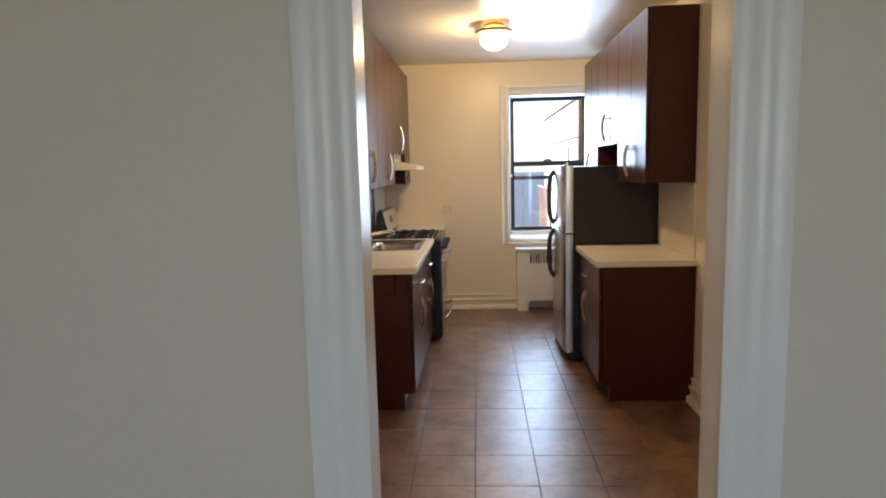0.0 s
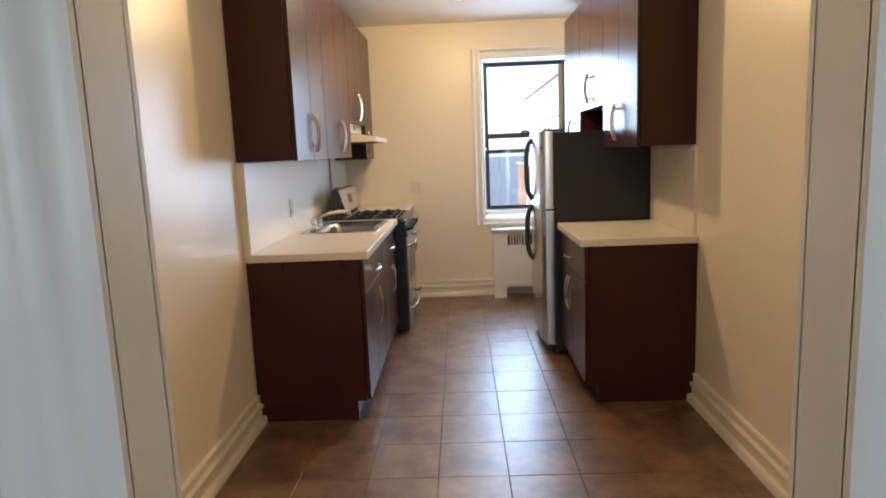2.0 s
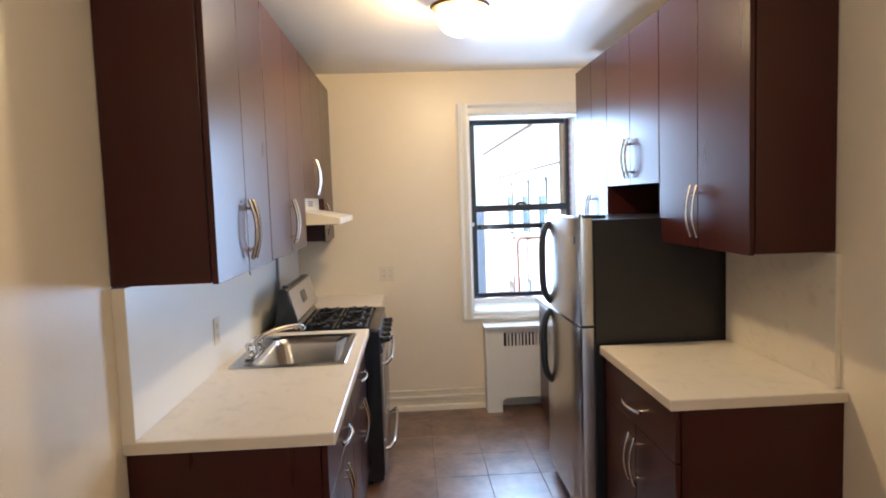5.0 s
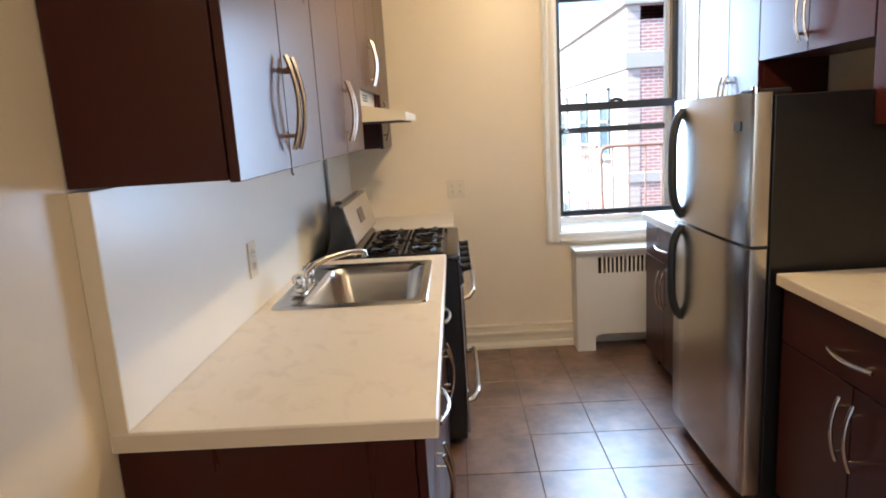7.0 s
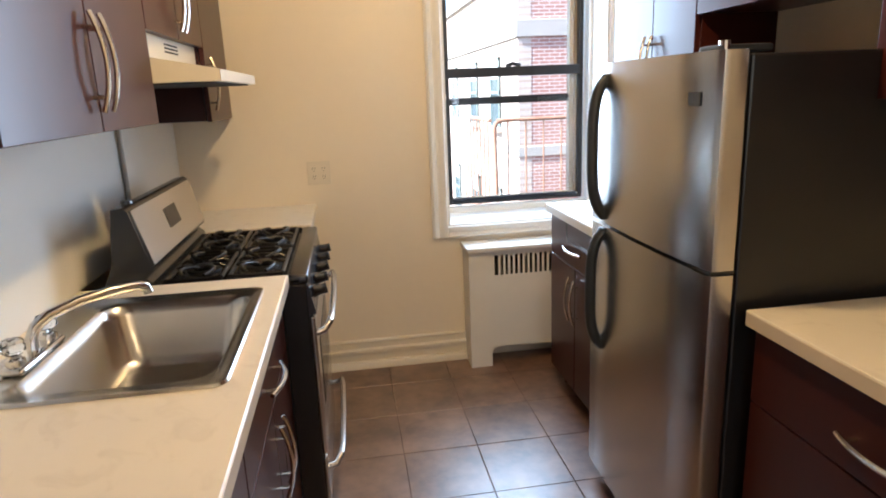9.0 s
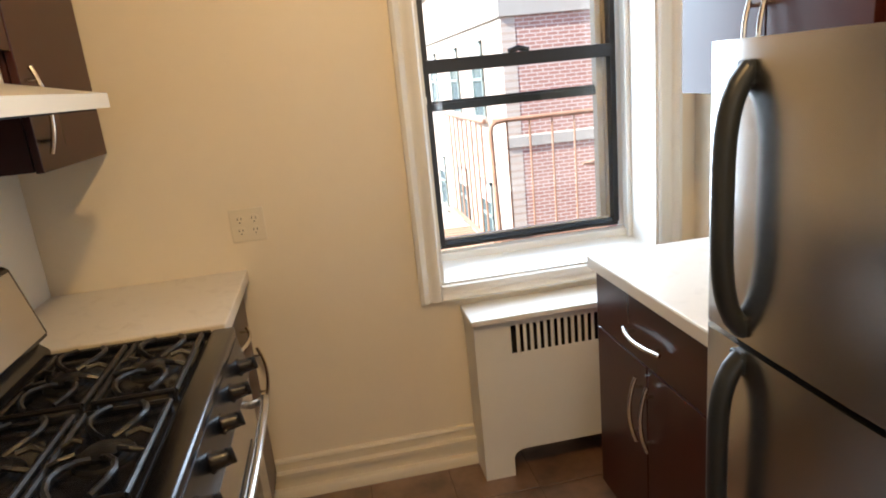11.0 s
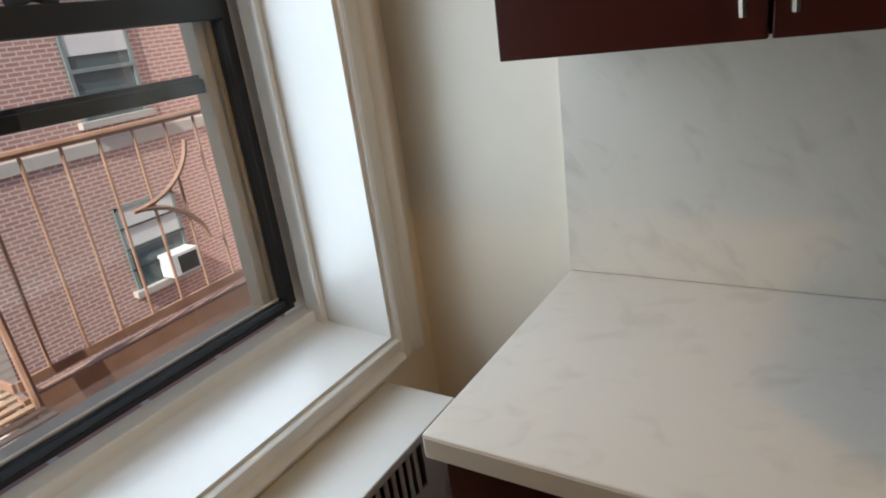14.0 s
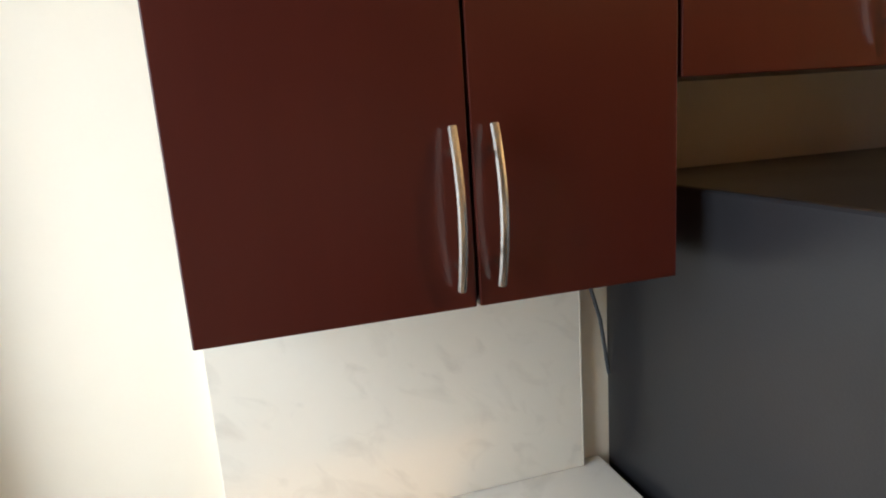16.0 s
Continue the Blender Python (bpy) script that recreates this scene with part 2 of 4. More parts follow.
def tube(bm, pts, r, segs=10, caps=True, flat=1.0):
    """A round bar along points."""
    pts = [Vector(p) for p in pts]
    rings, side = [], None
    for i, p in enumerate(pts):
        d = (pts[min(i + 1, len(pts) - 1)] - pts[max(i - 1, 0)]).normalized()
        if side is None:
            side = d.orthogonal().normalized()
        side = (side - d * side.dot(d)).normalized()
        up = d.cross(side)
        rings.append([bm.verts.new(p + r * (math.cos(2 * math.pi * k / segs) * side + flat * math.sin(2 * math.pi * k / segs) * up)) for k in range(segs)])
    for a, b in zip(rings, rings[1:]):
        for k in range(segs):
            bm.faces.new((a[k], a[(k + 1) % segs], b[(k + 1) % segs], b[k]))
    if caps:
        bm.faces.new(rings[0][::-1])
        bm.faces.new(rings[-1])
    return bm


def lathe(bm, profile, segs=28, at=(0, 0, 0)):
    """A turned shape: (radius, height) pairs about a vertical axis."""
    rings = []
    for r, z in profile:
        rings.append([bm.verts.new((at[0] + max(r, 1e-4) * math.cos(2 * math.pi * k / segs), at[1] + max(r, 1e-4) * math.sin(2 * math.pi * k / segs), at[2] + z)) for k in range(segs)])
    for a, b in zip(rings, rings[1:]):
        for k in range(segs):
            bm.faces.new((a[k], a[(k + 1) % segs], b[(k + 1) % segs], b[k]))
    return bm


def extrude_profile(bm, profile, a, b, out, up=(0, 0, 1)):
    """Sweeps a closed (out, up) profile straight from a to b."""
    a, b, out, up = Vector(a), Vector(b), Vector(out), Vector(up)
    ra = [bm.verts.new(a + out * p + up * q) for p, q in profile]
    rb = [bm.verts.new(b + out * p + up * q) for p, q in profile]
    k = len(profile)
    for i in range(k):
        bm.faces.new((ra[i], ra[(i + 1) % k], rb[(i + 1) % k], rb[i]))
    bm.faces.new(ra[::-1])
    bm.faces.new(rb)
    return bm


def mesh_of(name, bm, mat, smooth=False):
    bmesh.ops.recalc_face_normals(bm, faces=bm.faces)
    me = bpy.data.meshes.new(name)
    if smooth:
        for f in bm.faces:
            f.smooth = True
        for e in bm.edges:
            if len(e.link_faces) == 2 and e.calc_face_angle() > 0.7:
                e.smooth = False
    bm.to_mesh(me)
    bm.free()
    me.materials.append(mat)
    return me


def part(name, bm, mat, parent=None, label="", smooth=False):
    ob = new(name, mesh_of(name, bm, mat, smooth))
    if parent:
        ob.parent = parent
    if label:
        ob["label"] = label
    return ob


def thing(name, m, label, category, group=""):
    ob = new(name)
    ob.empty_display_size = 0.1
    ob.matrix_basis = m
    return tagged(ob, label, category, group)


def structure(name, bm, mat, label="", smooth=False):
    return tagged(part(name, bm, mat, None, "", smooth), label, "", "", "structure")


def bx(*a, **k):
    return box(bmesh.new(), *a, **k)


XL, XR, YF, YN, ZC = -1.19, 1.19, 7.70, 2.240, 2.575
FACE_RIGHT = lambda y, z=0.0: pose(XL, y, z, 0, 0, 90)     # stands at the left wall
FACE_LEFT = lambda y, z=0.0: pose(XR, y, z, 0, 0, -90)     # stands at the right wall

# ---- large structure ----
WX0, WX1, WZ0, WZ1 = 0.162, 1.036, 0.748, 2.245
bm = bmesh.new()
box(bm, -1.40, WX0, YF, YF + 0.36, -0.1, 2.7)
box(bm, WX1, 1.40, YF, YF + 0.36, -0.1, 2.7)
box(bm, WX0, WX1, YF, YF + 0.36, -0.1, WZ0 - 0.02)
box(bm, WX0, WX1, YF, YF + 0.36, WZ1, 2.7)
structure("wall_north", bm, WALL, "cream painted plaster wall with the window")
structure("wall_west", bx(XL - 0.15, XL, YN, YF, -0.1, 2.7), WALL, "glossy cream painted plaster side wall")
structure("wall_east", bx(XR, XR + 0.15, YN, YF, -0.1, 2.7), WALL, "glossy cream painted plaster side wall")
DX0, DX1, DZ = -0.382, 0.282, 2.22
bm = bmesh.new()
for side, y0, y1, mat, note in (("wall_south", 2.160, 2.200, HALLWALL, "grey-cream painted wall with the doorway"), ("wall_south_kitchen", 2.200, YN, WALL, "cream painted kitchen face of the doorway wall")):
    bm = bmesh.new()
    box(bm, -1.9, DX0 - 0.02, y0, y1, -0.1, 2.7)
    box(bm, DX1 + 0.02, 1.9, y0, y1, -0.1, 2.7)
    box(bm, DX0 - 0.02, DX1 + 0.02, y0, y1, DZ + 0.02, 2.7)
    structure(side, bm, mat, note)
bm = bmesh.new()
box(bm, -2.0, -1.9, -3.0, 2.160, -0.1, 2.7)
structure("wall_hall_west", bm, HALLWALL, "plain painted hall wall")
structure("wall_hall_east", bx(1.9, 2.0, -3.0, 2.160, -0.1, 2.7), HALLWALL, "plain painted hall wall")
# unseen end wall; its opening is made up for the hall lamp
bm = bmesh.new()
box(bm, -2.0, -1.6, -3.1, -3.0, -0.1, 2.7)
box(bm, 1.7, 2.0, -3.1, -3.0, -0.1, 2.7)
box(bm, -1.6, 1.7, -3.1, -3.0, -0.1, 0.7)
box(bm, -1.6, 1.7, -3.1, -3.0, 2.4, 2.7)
structure("wall_hall_south", bm, HALLWALL, "plain unseen wall, with an opening added behind the hall fill lamp")
structure("ceiling", bx(-2.0, 2.0, -3.1, YF, ZC, ZC + 0.12), CEIL, "smooth white painted ceiling")
floor = structure("floor", bx(-2.0, 2.0, -3.1, YF, -0.12, -0.004), GROUT, "brown ceramic tile floor with thin grout joints")

# door lining and moulded casing
def casing_profile(w):
    return [(0, 0), (0.012, 0), (0.016, 0.008), (0.020, 0.016), (0.020, w * 0.30), (0.015, w * 0.36), (0.013, w * 0.45), (0.013, w * 0.55), (0.018, w * 0.62), (0.024, w * 0.70), (0.026, w * 0.86), (0.022, w), (0, w)]


door = thing("door_1", pose(0, 2.160, 0), "white painted doorway with moulded casing and no door leaf", "doorway")
door["kind"] = "structure"
CW = 0.112
for s, x in ((-1, DX0), (1, DX1)):
    part("casing", extrude_profile(bmesh.new(), casing_profile(CW), (x, 0, 0.0), (x, 0, DZ + CW), (0, -1, 0), (s, 0, 0)), TRIM, door, smooth=True)
    part("casing", extrude_profile(bmesh.new(), casing_profile(CW), (x, 0.080, 0.0), (x, 0.080, DZ + CW), (0, 1, 0), (s, 0, 0)), TRIM, door, smooth=True)
    part("jamb", bx(min(x, x + s * 0.02), max(x, x + s * 0.02), -0.004, 0.084, 0, DZ, 0.002), TRIM, door)
part("head_casing", extrude_profile(bmesh.new(), casing_profile(CW), (DX0, 0, DZ), (DX1, 0, DZ), (0, -1, 0), (0, 0, 1)), TRIM, door, smooth=True)
part("head_casing", extrude_profile(bmesh.new(), casing_profile(CW), (DX0, 0.080, DZ), (DX1, 0.080, DZ), (0, 1, 0), (0, 0, 1)), TRIM, door, smooth=True)
part("head_jamb", bx(DX0, DX1, -0.004, 0.084, DZ, DZ + 0.02, 0.002), TRIM, door)

# stepped baseboards
BASE = [(0, 0), (0.046, 0), (0.046, 0.028), (0.038, 0.038), (0.020, 0.040), (0.020, 0.080), (0.031, 0.086), (0.031, 0.104), (0.014, 0.110), (0.014, 0.140), (0.020, 0.146), (0.016, 0.154), (0, 0.156)]
for name, a, b, out in (("baseboard_west", (XL, YN, 0), (XL, 4.82, 0), (1, 0, 0)), ("baseboard_east", (XR, YN, 0), (XR, 4.97, 0), (-1, 0, 0)),
                        ("baseboard_north", (-0.60, YF, 0), (0.245, YF, 0), (0, -1, 0)), ("baseboard_corner", (XR, 7.29, 0), (XR, YF, 0), (-1, 0, 0))):
    structure(name, extrude_profile(bmesh.new(), BASE, a, b, out), CREAMTRIM, "cream painted stepped wooden baseboard", True)


# ---- window ----
def build_window():
    w = thing("window_1", pose(0, YF, 0), "double-hung window with dark metal sashes in a white painted deep frame", "window")
    w["kind"] = "structure"
    cw = 0.085
    prof = [(0, 0), (0.014, 0), (0.020, 0.006), (0.020, 0.030), (0.016, 0.036), (0.016, 0.050), (0.026, 0.058), (0.032, 0.072), (0.028, cw), (0, cw)]
    for s, x in ((-1, WX0), (1, WX1)):
        part("casing", extrude_profile(bmesh.new(), prof, (x, 0, WZ0 - 0.058), (x, 0, WZ1 + cw), (0, -1, 0), (s, 0, 0)), TRIM, w, smooth=True)
    part("casing", extrude_profile(bmesh.new(), prof, (WX0, 0, WZ1), (WX1, 0, WZ1), (0, -1, 0), (0, 0, 1)), TRIM, w, smooth=True)
    part("casing", extrude_profile(bmesh.new(), [(p, q * 0.058 / cw) for p, q in prof], (WX0, 0, WZ0), (WX1, 0, WZ0), (0, -1, 0), (0, 0, -1)), TRIM, w, smooth=True)
    for x0, x1 in ((WX0, WX0 + 0.012), (WX1 - 0.012, WX1)):
        part("reveal", bx(x0, x1, -0.004, 0.24, WZ0, WZ1), TRIM, w)
    part("reveal", bx(WX0 + 0.012, WX1 - 0.012, -0.004, 0.24, WZ1 - 0.012, WZ1), TRIM, w)
    for x0, x1 in ((WX0 + 0.012, WX0 + 0.026), (WX1 - 0.030, WX1 - 0.012)):
        part("stop_bead", bx(x0, x1, 0.19, 0.24, WZ0 + 0.02, WZ1 - 0.012, 0.003), TRIM, w)
    bm = bmesh.new()
    extrude_profile(bm, [(-0.004, -0.02), (0.215, -0.02), (0.215, 0.028), (0.15, 0.018), (-0.004, 0.008)], (WX0 + 0.012, 0, WZ0), (WX1 - 0.012, 0, WZ0), (0, 1, 0))
    part("window_sill", bm, TRIM, w, "glossy white painted sloping sill")
    part("sill_stool", bx(WX0 + 0.012, WX1 - 0.012, 0.215, 0.27, WZ0 - 0.02, WZ0 + 0.058, 0.004), TRIM, w)
    x0, x1 = 0.203, 1.000
    z0, z1, zm = 0.826, WZ1 - 0.012, 1.543
    part("window_frame", bx(x0, x0 + 0.035, 0.262, 0.304, z0, z1, 0.002), FRAME, w)
    part("window_frame", bx(x1 - 0.024, x1, 0.262, 0.304, z0, z1, 0.002), FRAME, w)
    part("window_frame", bx(x0, x1, 0.272, 0.304, z0 - 0.016, z0 - 0.004, 0.002), FRAME, w)
    part("window_frame", bx(x0 + 0.035, x1 - 0.035, 0.262, 0.304, z1 - 0.035, z1, 0.002), FRAME, w)
    for xa, xb in ((x0, x0 + 0.030), (x1 - 0.030, x1)):
        part("storm_frame", bx(xa, xb, 0.308, 0.36, z0, z1, 0.002), TANFRAME, w, "tan aluminium storm frame")
    low = part("lower_sash", bx(x0 + 0.034, x1 - 0.023, 0.270, 0.292, z0 - 0.004, z0 + 0.018, 0.004), RAIL, w)
    part("glazing_bead", bx(x0 + 0.036, x1 - 0.036, 0.284, 0.291, z0 + 0.018, z0 + 0.024, 0.001), WHITEMETAL, low, "thin bright aluminium bead")
    part("meeting_rail", bx(x0 + 0.02, x1 - 0.02, 0.258, 0.30, zm - 0.035, zm + 0.016, 0.003), FRAME, low)
    part("sash_lock", tube(bmesh.new(), [(0.56, 0.268, zm + 0.020), (0.60, 0.268, zm + 0.031), (0.64, 0.268, zm + 0.020)], 0.011, 8), FRAME, low, smooth=True)
    part("storm_rail", bx(x0 + 0.035, x1 - 0.035, 0.325, 0.345, 1.362, 1.392, 0.003), FRAME, w)
    part("storm_rail", bx(x0 + 0.035, x1 - 0.062, 0.335, 0.350, 1.388, 1.402, 0.002), FRAME, w)
    part("storm_stile", bx(x1 - 0.062, x1 - 0.036, 0.315, 0.36, z0, z1 - 0.035, 0.002), TANFRAME, w, "tan aluminium storm window stile")
    part("sill_channel", bx(x0 + 0.035, x1 - 0.062, 0.30, 0.36, z0 - 0.004, z0 + 0.010, 0.002), TANFRAME, w)
    part("latch", bx(x0 - 0.006, x0 + 0.014, 0.245, 0.266, 1.395, 1.425, 0.002), WHITEMETAL, w)
    for y, a, b in ((0.306, zm + 0.016, z1 - 0.035), (0.280, z0 + 0.022, zm - 0.035)):
        p = part("pane", bx(x0 + 0.034, x1 - 0.023, y, y + 0.004, a, b), CLEAR, w)
        p.visible_shadow = False


build_window()


# ---- radiator cover ----
def build_radiator():
    t = thing("radiator_cover", pose(0, YF, 0), "white enamelled metal radiator cover with slotted grille", "radiator cover")
    x0, x1, yf, zt = 0.235, 0.965, -0.168, 0.642
    part("top", bx(x0 - 0.012, x1 + 0.012, yf - 0.026, -0.004, zt, zt + 0.020, 0.003), WHITEMETAL, t)
    bm = bmesh.new()
    s0, s1, zs0, zs1 = x0 + 0.135, x1 - 0.10, 0.506, 0.614
    box(bm, x0, x1, yf, yf + 0.003, zs1, zt)
    box(bm, x0, s0, yf, yf + 0.003, 0.11, zs1)
    box(bm, s1, x1, yf, yf + 0.003, 0.11, zs1)
    box(bm, s0, s1, yf, yf + 0.003, 0.11, zs0)
    for a, b in ((x0, x0 + 0.115), (x1 - 0.115, x1)):
        box(bm, a, b, yf, yf + 0.003, 0.0, 0.11)
    # rounded upper corners of the foot opening
    for c, s in ((x0 + 0.115, 1), (x1 - 0.115, -1)):
        prof = [bm.verts.new((c, yf, 0.11)), bm.verts.new((c, yf, 0.075))]
        arc = [bm.verts.new((c + s * 0.045 * (1 - math.cos(a)), yf, 0.075 + 0.035 * math.sin(a))) for a in (0.4, 0.8, 1.2, 1.57)]
        bm.faces.new([prof[0], prof[1], *arc])
    bmesh.ops.remove_doubles(bm, verts=bm.verts, dist=1e-5)
    front = part("front_panel", bm, WHITEMETAL, t)
    n = 19
    pitch = (s1 - s0) / n
    for i in range(1, n):
        part("slat", bx(s0 + i * pitch - 0.006, s0 + i * pitch + 0.006, yf, yf + 0.003, zs0, zs1), WHITEMETAL, front)
    for a in (x0, x1 - 0.003):
        part("side_panel", bx(a, a + 0.003, yf + 0.003, -0.006, 0.0, zt), WHITEMETAL, t)
    for i in range(9):
        part("radiator_section", bx(x0 + 0.07 + i * 0.068, x0 + 0.12 + i * 0.068, -0.105, -0.035, 0.0 if i in (0, 8) else 0.10, 0.58, 0.012), DARK, t, "radiator section, blackened for the shaded inside of the cover")


build_radiator()


# ---- cabinets ----
def handle(parent, at, length, vertical, face, name="handle"):
    """A bowed bar handle on two posts, in front of the plane y = face."""
    bm = bmesh.new()
    pts = []
    for i in range(13):
        u = -1 + i / 6
        a, o = u * length / 2, 0.018 + 0.020 * (1 - u * u)
        pts.append((at[0], face - o, at[1] + a) if vertical else (at[0] + a, face - o, at[1]))
    tube(bm, pts, 0.0060, 8)
    for u in (-0.70, 0.70):
        a, o = u * length / 2, 0.018 + 0.020 * (1 - u * u)
        if vertical:
            tube(bm, [(at[0], face + 0.001, at[1] + a), (at[0], face - o, at[1] + a)], 0.0048, 8)
        else:
            tube(bm, [(at[0] + a, face + 0.001, at[1]), (at[0] + a, face - o, at[1])], 0.0048, 8)
    return part(name, bm, NICKEL, parent, "brushed nickel bow handle", True)


def base_cabinet(m, w, depth, label, group, drawers=1, doors=2, end=""):
    t = thing("base_cabinet", m, label, "cabinet", group)
    yf = -depth + 0.022
    part("side_panel", bx(0, 0.016, yf, -0.004, 0.105, 0.874, 0.001), WOOD, t)
    part("side_panel", bx(w - 0.016, w, yf, -0.004, 0.105, 0.874, 0.001), WOOD, t)
    part("bottom_panel", bx(0.016, w - 0.016, yf, -0.004, 0.105, 0.121), WOOD, t)
    part("back_panel", bx(0.016, w - 0.016, -0.016, -0.004, 0.121, 0.874), WOOD, t)
    part("top_rail", bx(0.016, w - 0.016, yf, yf + 0.02, 0.830, 0.874), WOOD, t)
    part("toe_kick", bx(0.004, w - 0.004, -depth + 0.085, -0.01, 0.0, 0.105), WOODIN, t)
    for side in end:
        x = 0.0 if side == "l" else w - 0.016
        part("end_foot", bx(x, x + 0.016, -depth + 0.07, -0.004, 0.0, 0.105), WOOD, t)
    g = 0.0025
    zd = 0.682 if drawers else 0.868
    for i in range(drawers):
        d = part("drawer", bx(g + i * w / drawers, (i + 1) * w / drawers - g, -depth, -depth + 0.019, zd + g, 0.866, 0.002), WOOD, t)
        handle(d, ((i + 0.5) * w / drawers, 0.762), 0.20, False, -depth)
    for i in range(doors):
        d = part("door", bx(g + i * w / doors, (i + 1) * w / doors - g, -depth, -depth + 0.019, 0.112, zd - g, 0.002), WOOD, t)
        hx = (i + 1) * w / doors - 0.032 if (i % 2 == 0 and doors > 1) or doors == 1 else i * w / doors + 0.032
        handle(d, (hx, 0.540), 0.20, True, -depth)
    return t


def wall_cabinet(m, w, z0, z1, depth, label, group, doors=2, hz=0.145, flip=False, split=0.5):
    t = thing("wall_cabinet", m, label, "cabinet", group)
    part("body", bx(0, w, -depth + 0.022, -0.004, z0, z1, 0.0015), WOOD, t)
    g = 0.0025
    cuts = (0, w) if doors == 1 else (0, w * split, w)
    for i in range(doors):
        d = part("door", bx(g + cuts[i], cuts[i + 1] - g, -depth, -depth + 0.019, z0 - 0.004, z1 - 0.002, 0.002), WOOD, t)
        hx = cuts[i + 1] - 0.028 if i % 2 == 0 else cuts[i] + 0.028
        if doors == 1 and flip:
            hx = 0.03
        handle(d, (hx, z0 + hz), 0.21, True, -depth)
    return t


DARKCAB = "dark espresso wall cabinet with nickel handles"
DARKBASE = "dark espresso base cabinet with drawer"
TOP = 2.455
wall_cabinet(FACE_RIGHT(4.80), 0.745, 1.392, TOP, 0.318, DARKCAB + " above the counter", "wall cabinets")
wall_cabinet(FACE_RIGHT(5.548), 0.890, 1.392, TOP, 0.318, DARKCAB + " above the sink", "wall cabinets")
wall_cabinet(FACE_RIGHT(6.441), 0.755, 1.655, TOP, 0.318, "short dark espresso wall cabinet above the range hood", "wall cabinets", hz=0.125)
wall_cabinet(FACE_RIGHT(7.199), 0.490, 1.365, TOP, 0.318, "narrow dark espresso wall cabinet beside the range hood", "wall cabinets", doors=1, flip=True)
wall_cabinet(FACE_LEFT(7.270), 0.680, 1.383, TOP, 0.312, DARKCAB + " beside the window", "wall cabinets", split=0.54, hz=0.132)
wall_cabinet(FACE_LEFT(6.588), 0.780, 1.668, TOP, 0.312, "short dark espresso wall cabinet above the refrigerator", "wall cabinets", hz=0.135)
wall_cabinet(FACE_LEFT(5.804), 0.792, 1.392, TOP, 0.312, DARKCAB + " above the small counter", "wall cabinets")

base_cabinet(FACE_RIGHT(4.815), 0.750, 0.615, DARKBASE + " under the sink counter", "base cabinets", end="l")
base_cabinet(FACE_RIGHT(5.568), 0.812, 0.615, DARKBASE + " under the sink", "base cabinets")
base_cabinet(FACE_RIGHT(7.168), 0.512, 0.648, "narrow dark espresso base cabinet beside the stove", "base cabinets", doors=1)
base_cabinet(FACE_LEFT(5.742), 0.787, 0.600, DARKBASE + " beside the refrigerator", "base cabinets", end="r")
base_cabinet(FACE_LEFT(7.270), 0.645, 0.602, DARKBASE + " by the window", "base cabinets", end="l")


# ---- worktops and splash panels ----
def worktop(name, x0, x1, y0, y1, label, hole=None, ends=()):
    ox, oy = (x0 + x1) / 2, (y0 + y1) / 2
    bm = bmesh.new()
    if hole:
        hx0, hx1, hy0, hy1 = hole
        rings = [[bm.verts.new((x, y, z)) for x, y in ((ax, ay), (bx1, ay), (bx1, by), (ax, by))]
                 for ax, bx1, ay, by, z in ((x0, x1, y0, y1, 0.875), (x0, x1, y0, y1, 0.912), (x0 + 0.003, x1 - 0.003, y0 + 0.003, y1 - 0.003, 0.915), (hx0, hx1, hy0, hy1, 0.915), (hx0, hx1, hy0, hy1, 0.875))]
        for p, q in zip(rings, rings[1:] + rings[:1]):
            for k in range(4):
                bm.faces.new((p[k], p[(k + 1) % 4], q[(k + 1) % 4], q[k]))
    else:
        box(bm, x0, x1, y0, y1, 0.875, 0.915, 0.003)
    top = tagged(part(name, bm, COUNTER), label, "worktop", "worktops")
    front = x1 if x0 < 0 else x0
    part("edge_band", bx(front - 0.0012, front + 0.0012, y0 + 0.004, y1 - 0.004, 0.8775, 0.9105, 0.0005, 1), EDGE, top, "laminate edge strip")
    for y in ends:
        part("edge_band", bx(x0 + 0.004, x1 - 0.004, y - 0.0012, y + 0.0012, 0.8775, 0.9105, 0.0005, 1), EDGE, top, "laminate edge strip")
    return top


worktop("worktop", XL + 0.002, -0.548, 4.800, 6.388, "pale marble-look laminate worktop with a square edge", (-1.085, -0.625, 5.645, 6.235), (4.800,))
worktop("worktop", XL + 0.002, -0.514, 7.164, YF - 0.003, "short pale laminate worktop between stove and wall", None, (7.164,))
worktop("worktop", 0.568, XR - 0.002, 4.940, 5.752, "pale marble-look laminate worktop beside the refrigerator", None, (4.940,))
worktop("worktop", 0.568, XR - 0.002, 6.552, 7.288, "pale marble-look laminate worktop near the window", None, (7.288,))


def splash(x0, x1, y0, y1, mat, label, end_y):
    """A thick splash panel standing on the worktop; its cut end at end_y is faced with a cream strip."""
    t = thing("splash_panel", pose((x0 + x1) / 2, (y0 + y1) / 2, 0.916), label, "splash panel", "splash panels")
    back = t.matrix_basis.inverted()
    for name, a, b, m in (("board", y0, y1, mat), ("end_strip", end_y, end_y + 0.004, CREAMTRIM)):
        bm = bx(x0, x1, a, b, 0.916, 1.386, 0.0008, 1)
        bm.transform(back)
        part(name, bm, m, t, "" if name == "board" else "cream painted end strip")
    return t


splash(XL + 0.001, XL + 0.040, 4.806, YF - 0.004, SPLASHW, "smooth white splash panel behind sink and stove", 4.801)
splash(XR - 0.030, XR - 0.001, 6.604, 7.288, SPLASH, "marble-look splash panel near the window", 6.5995)
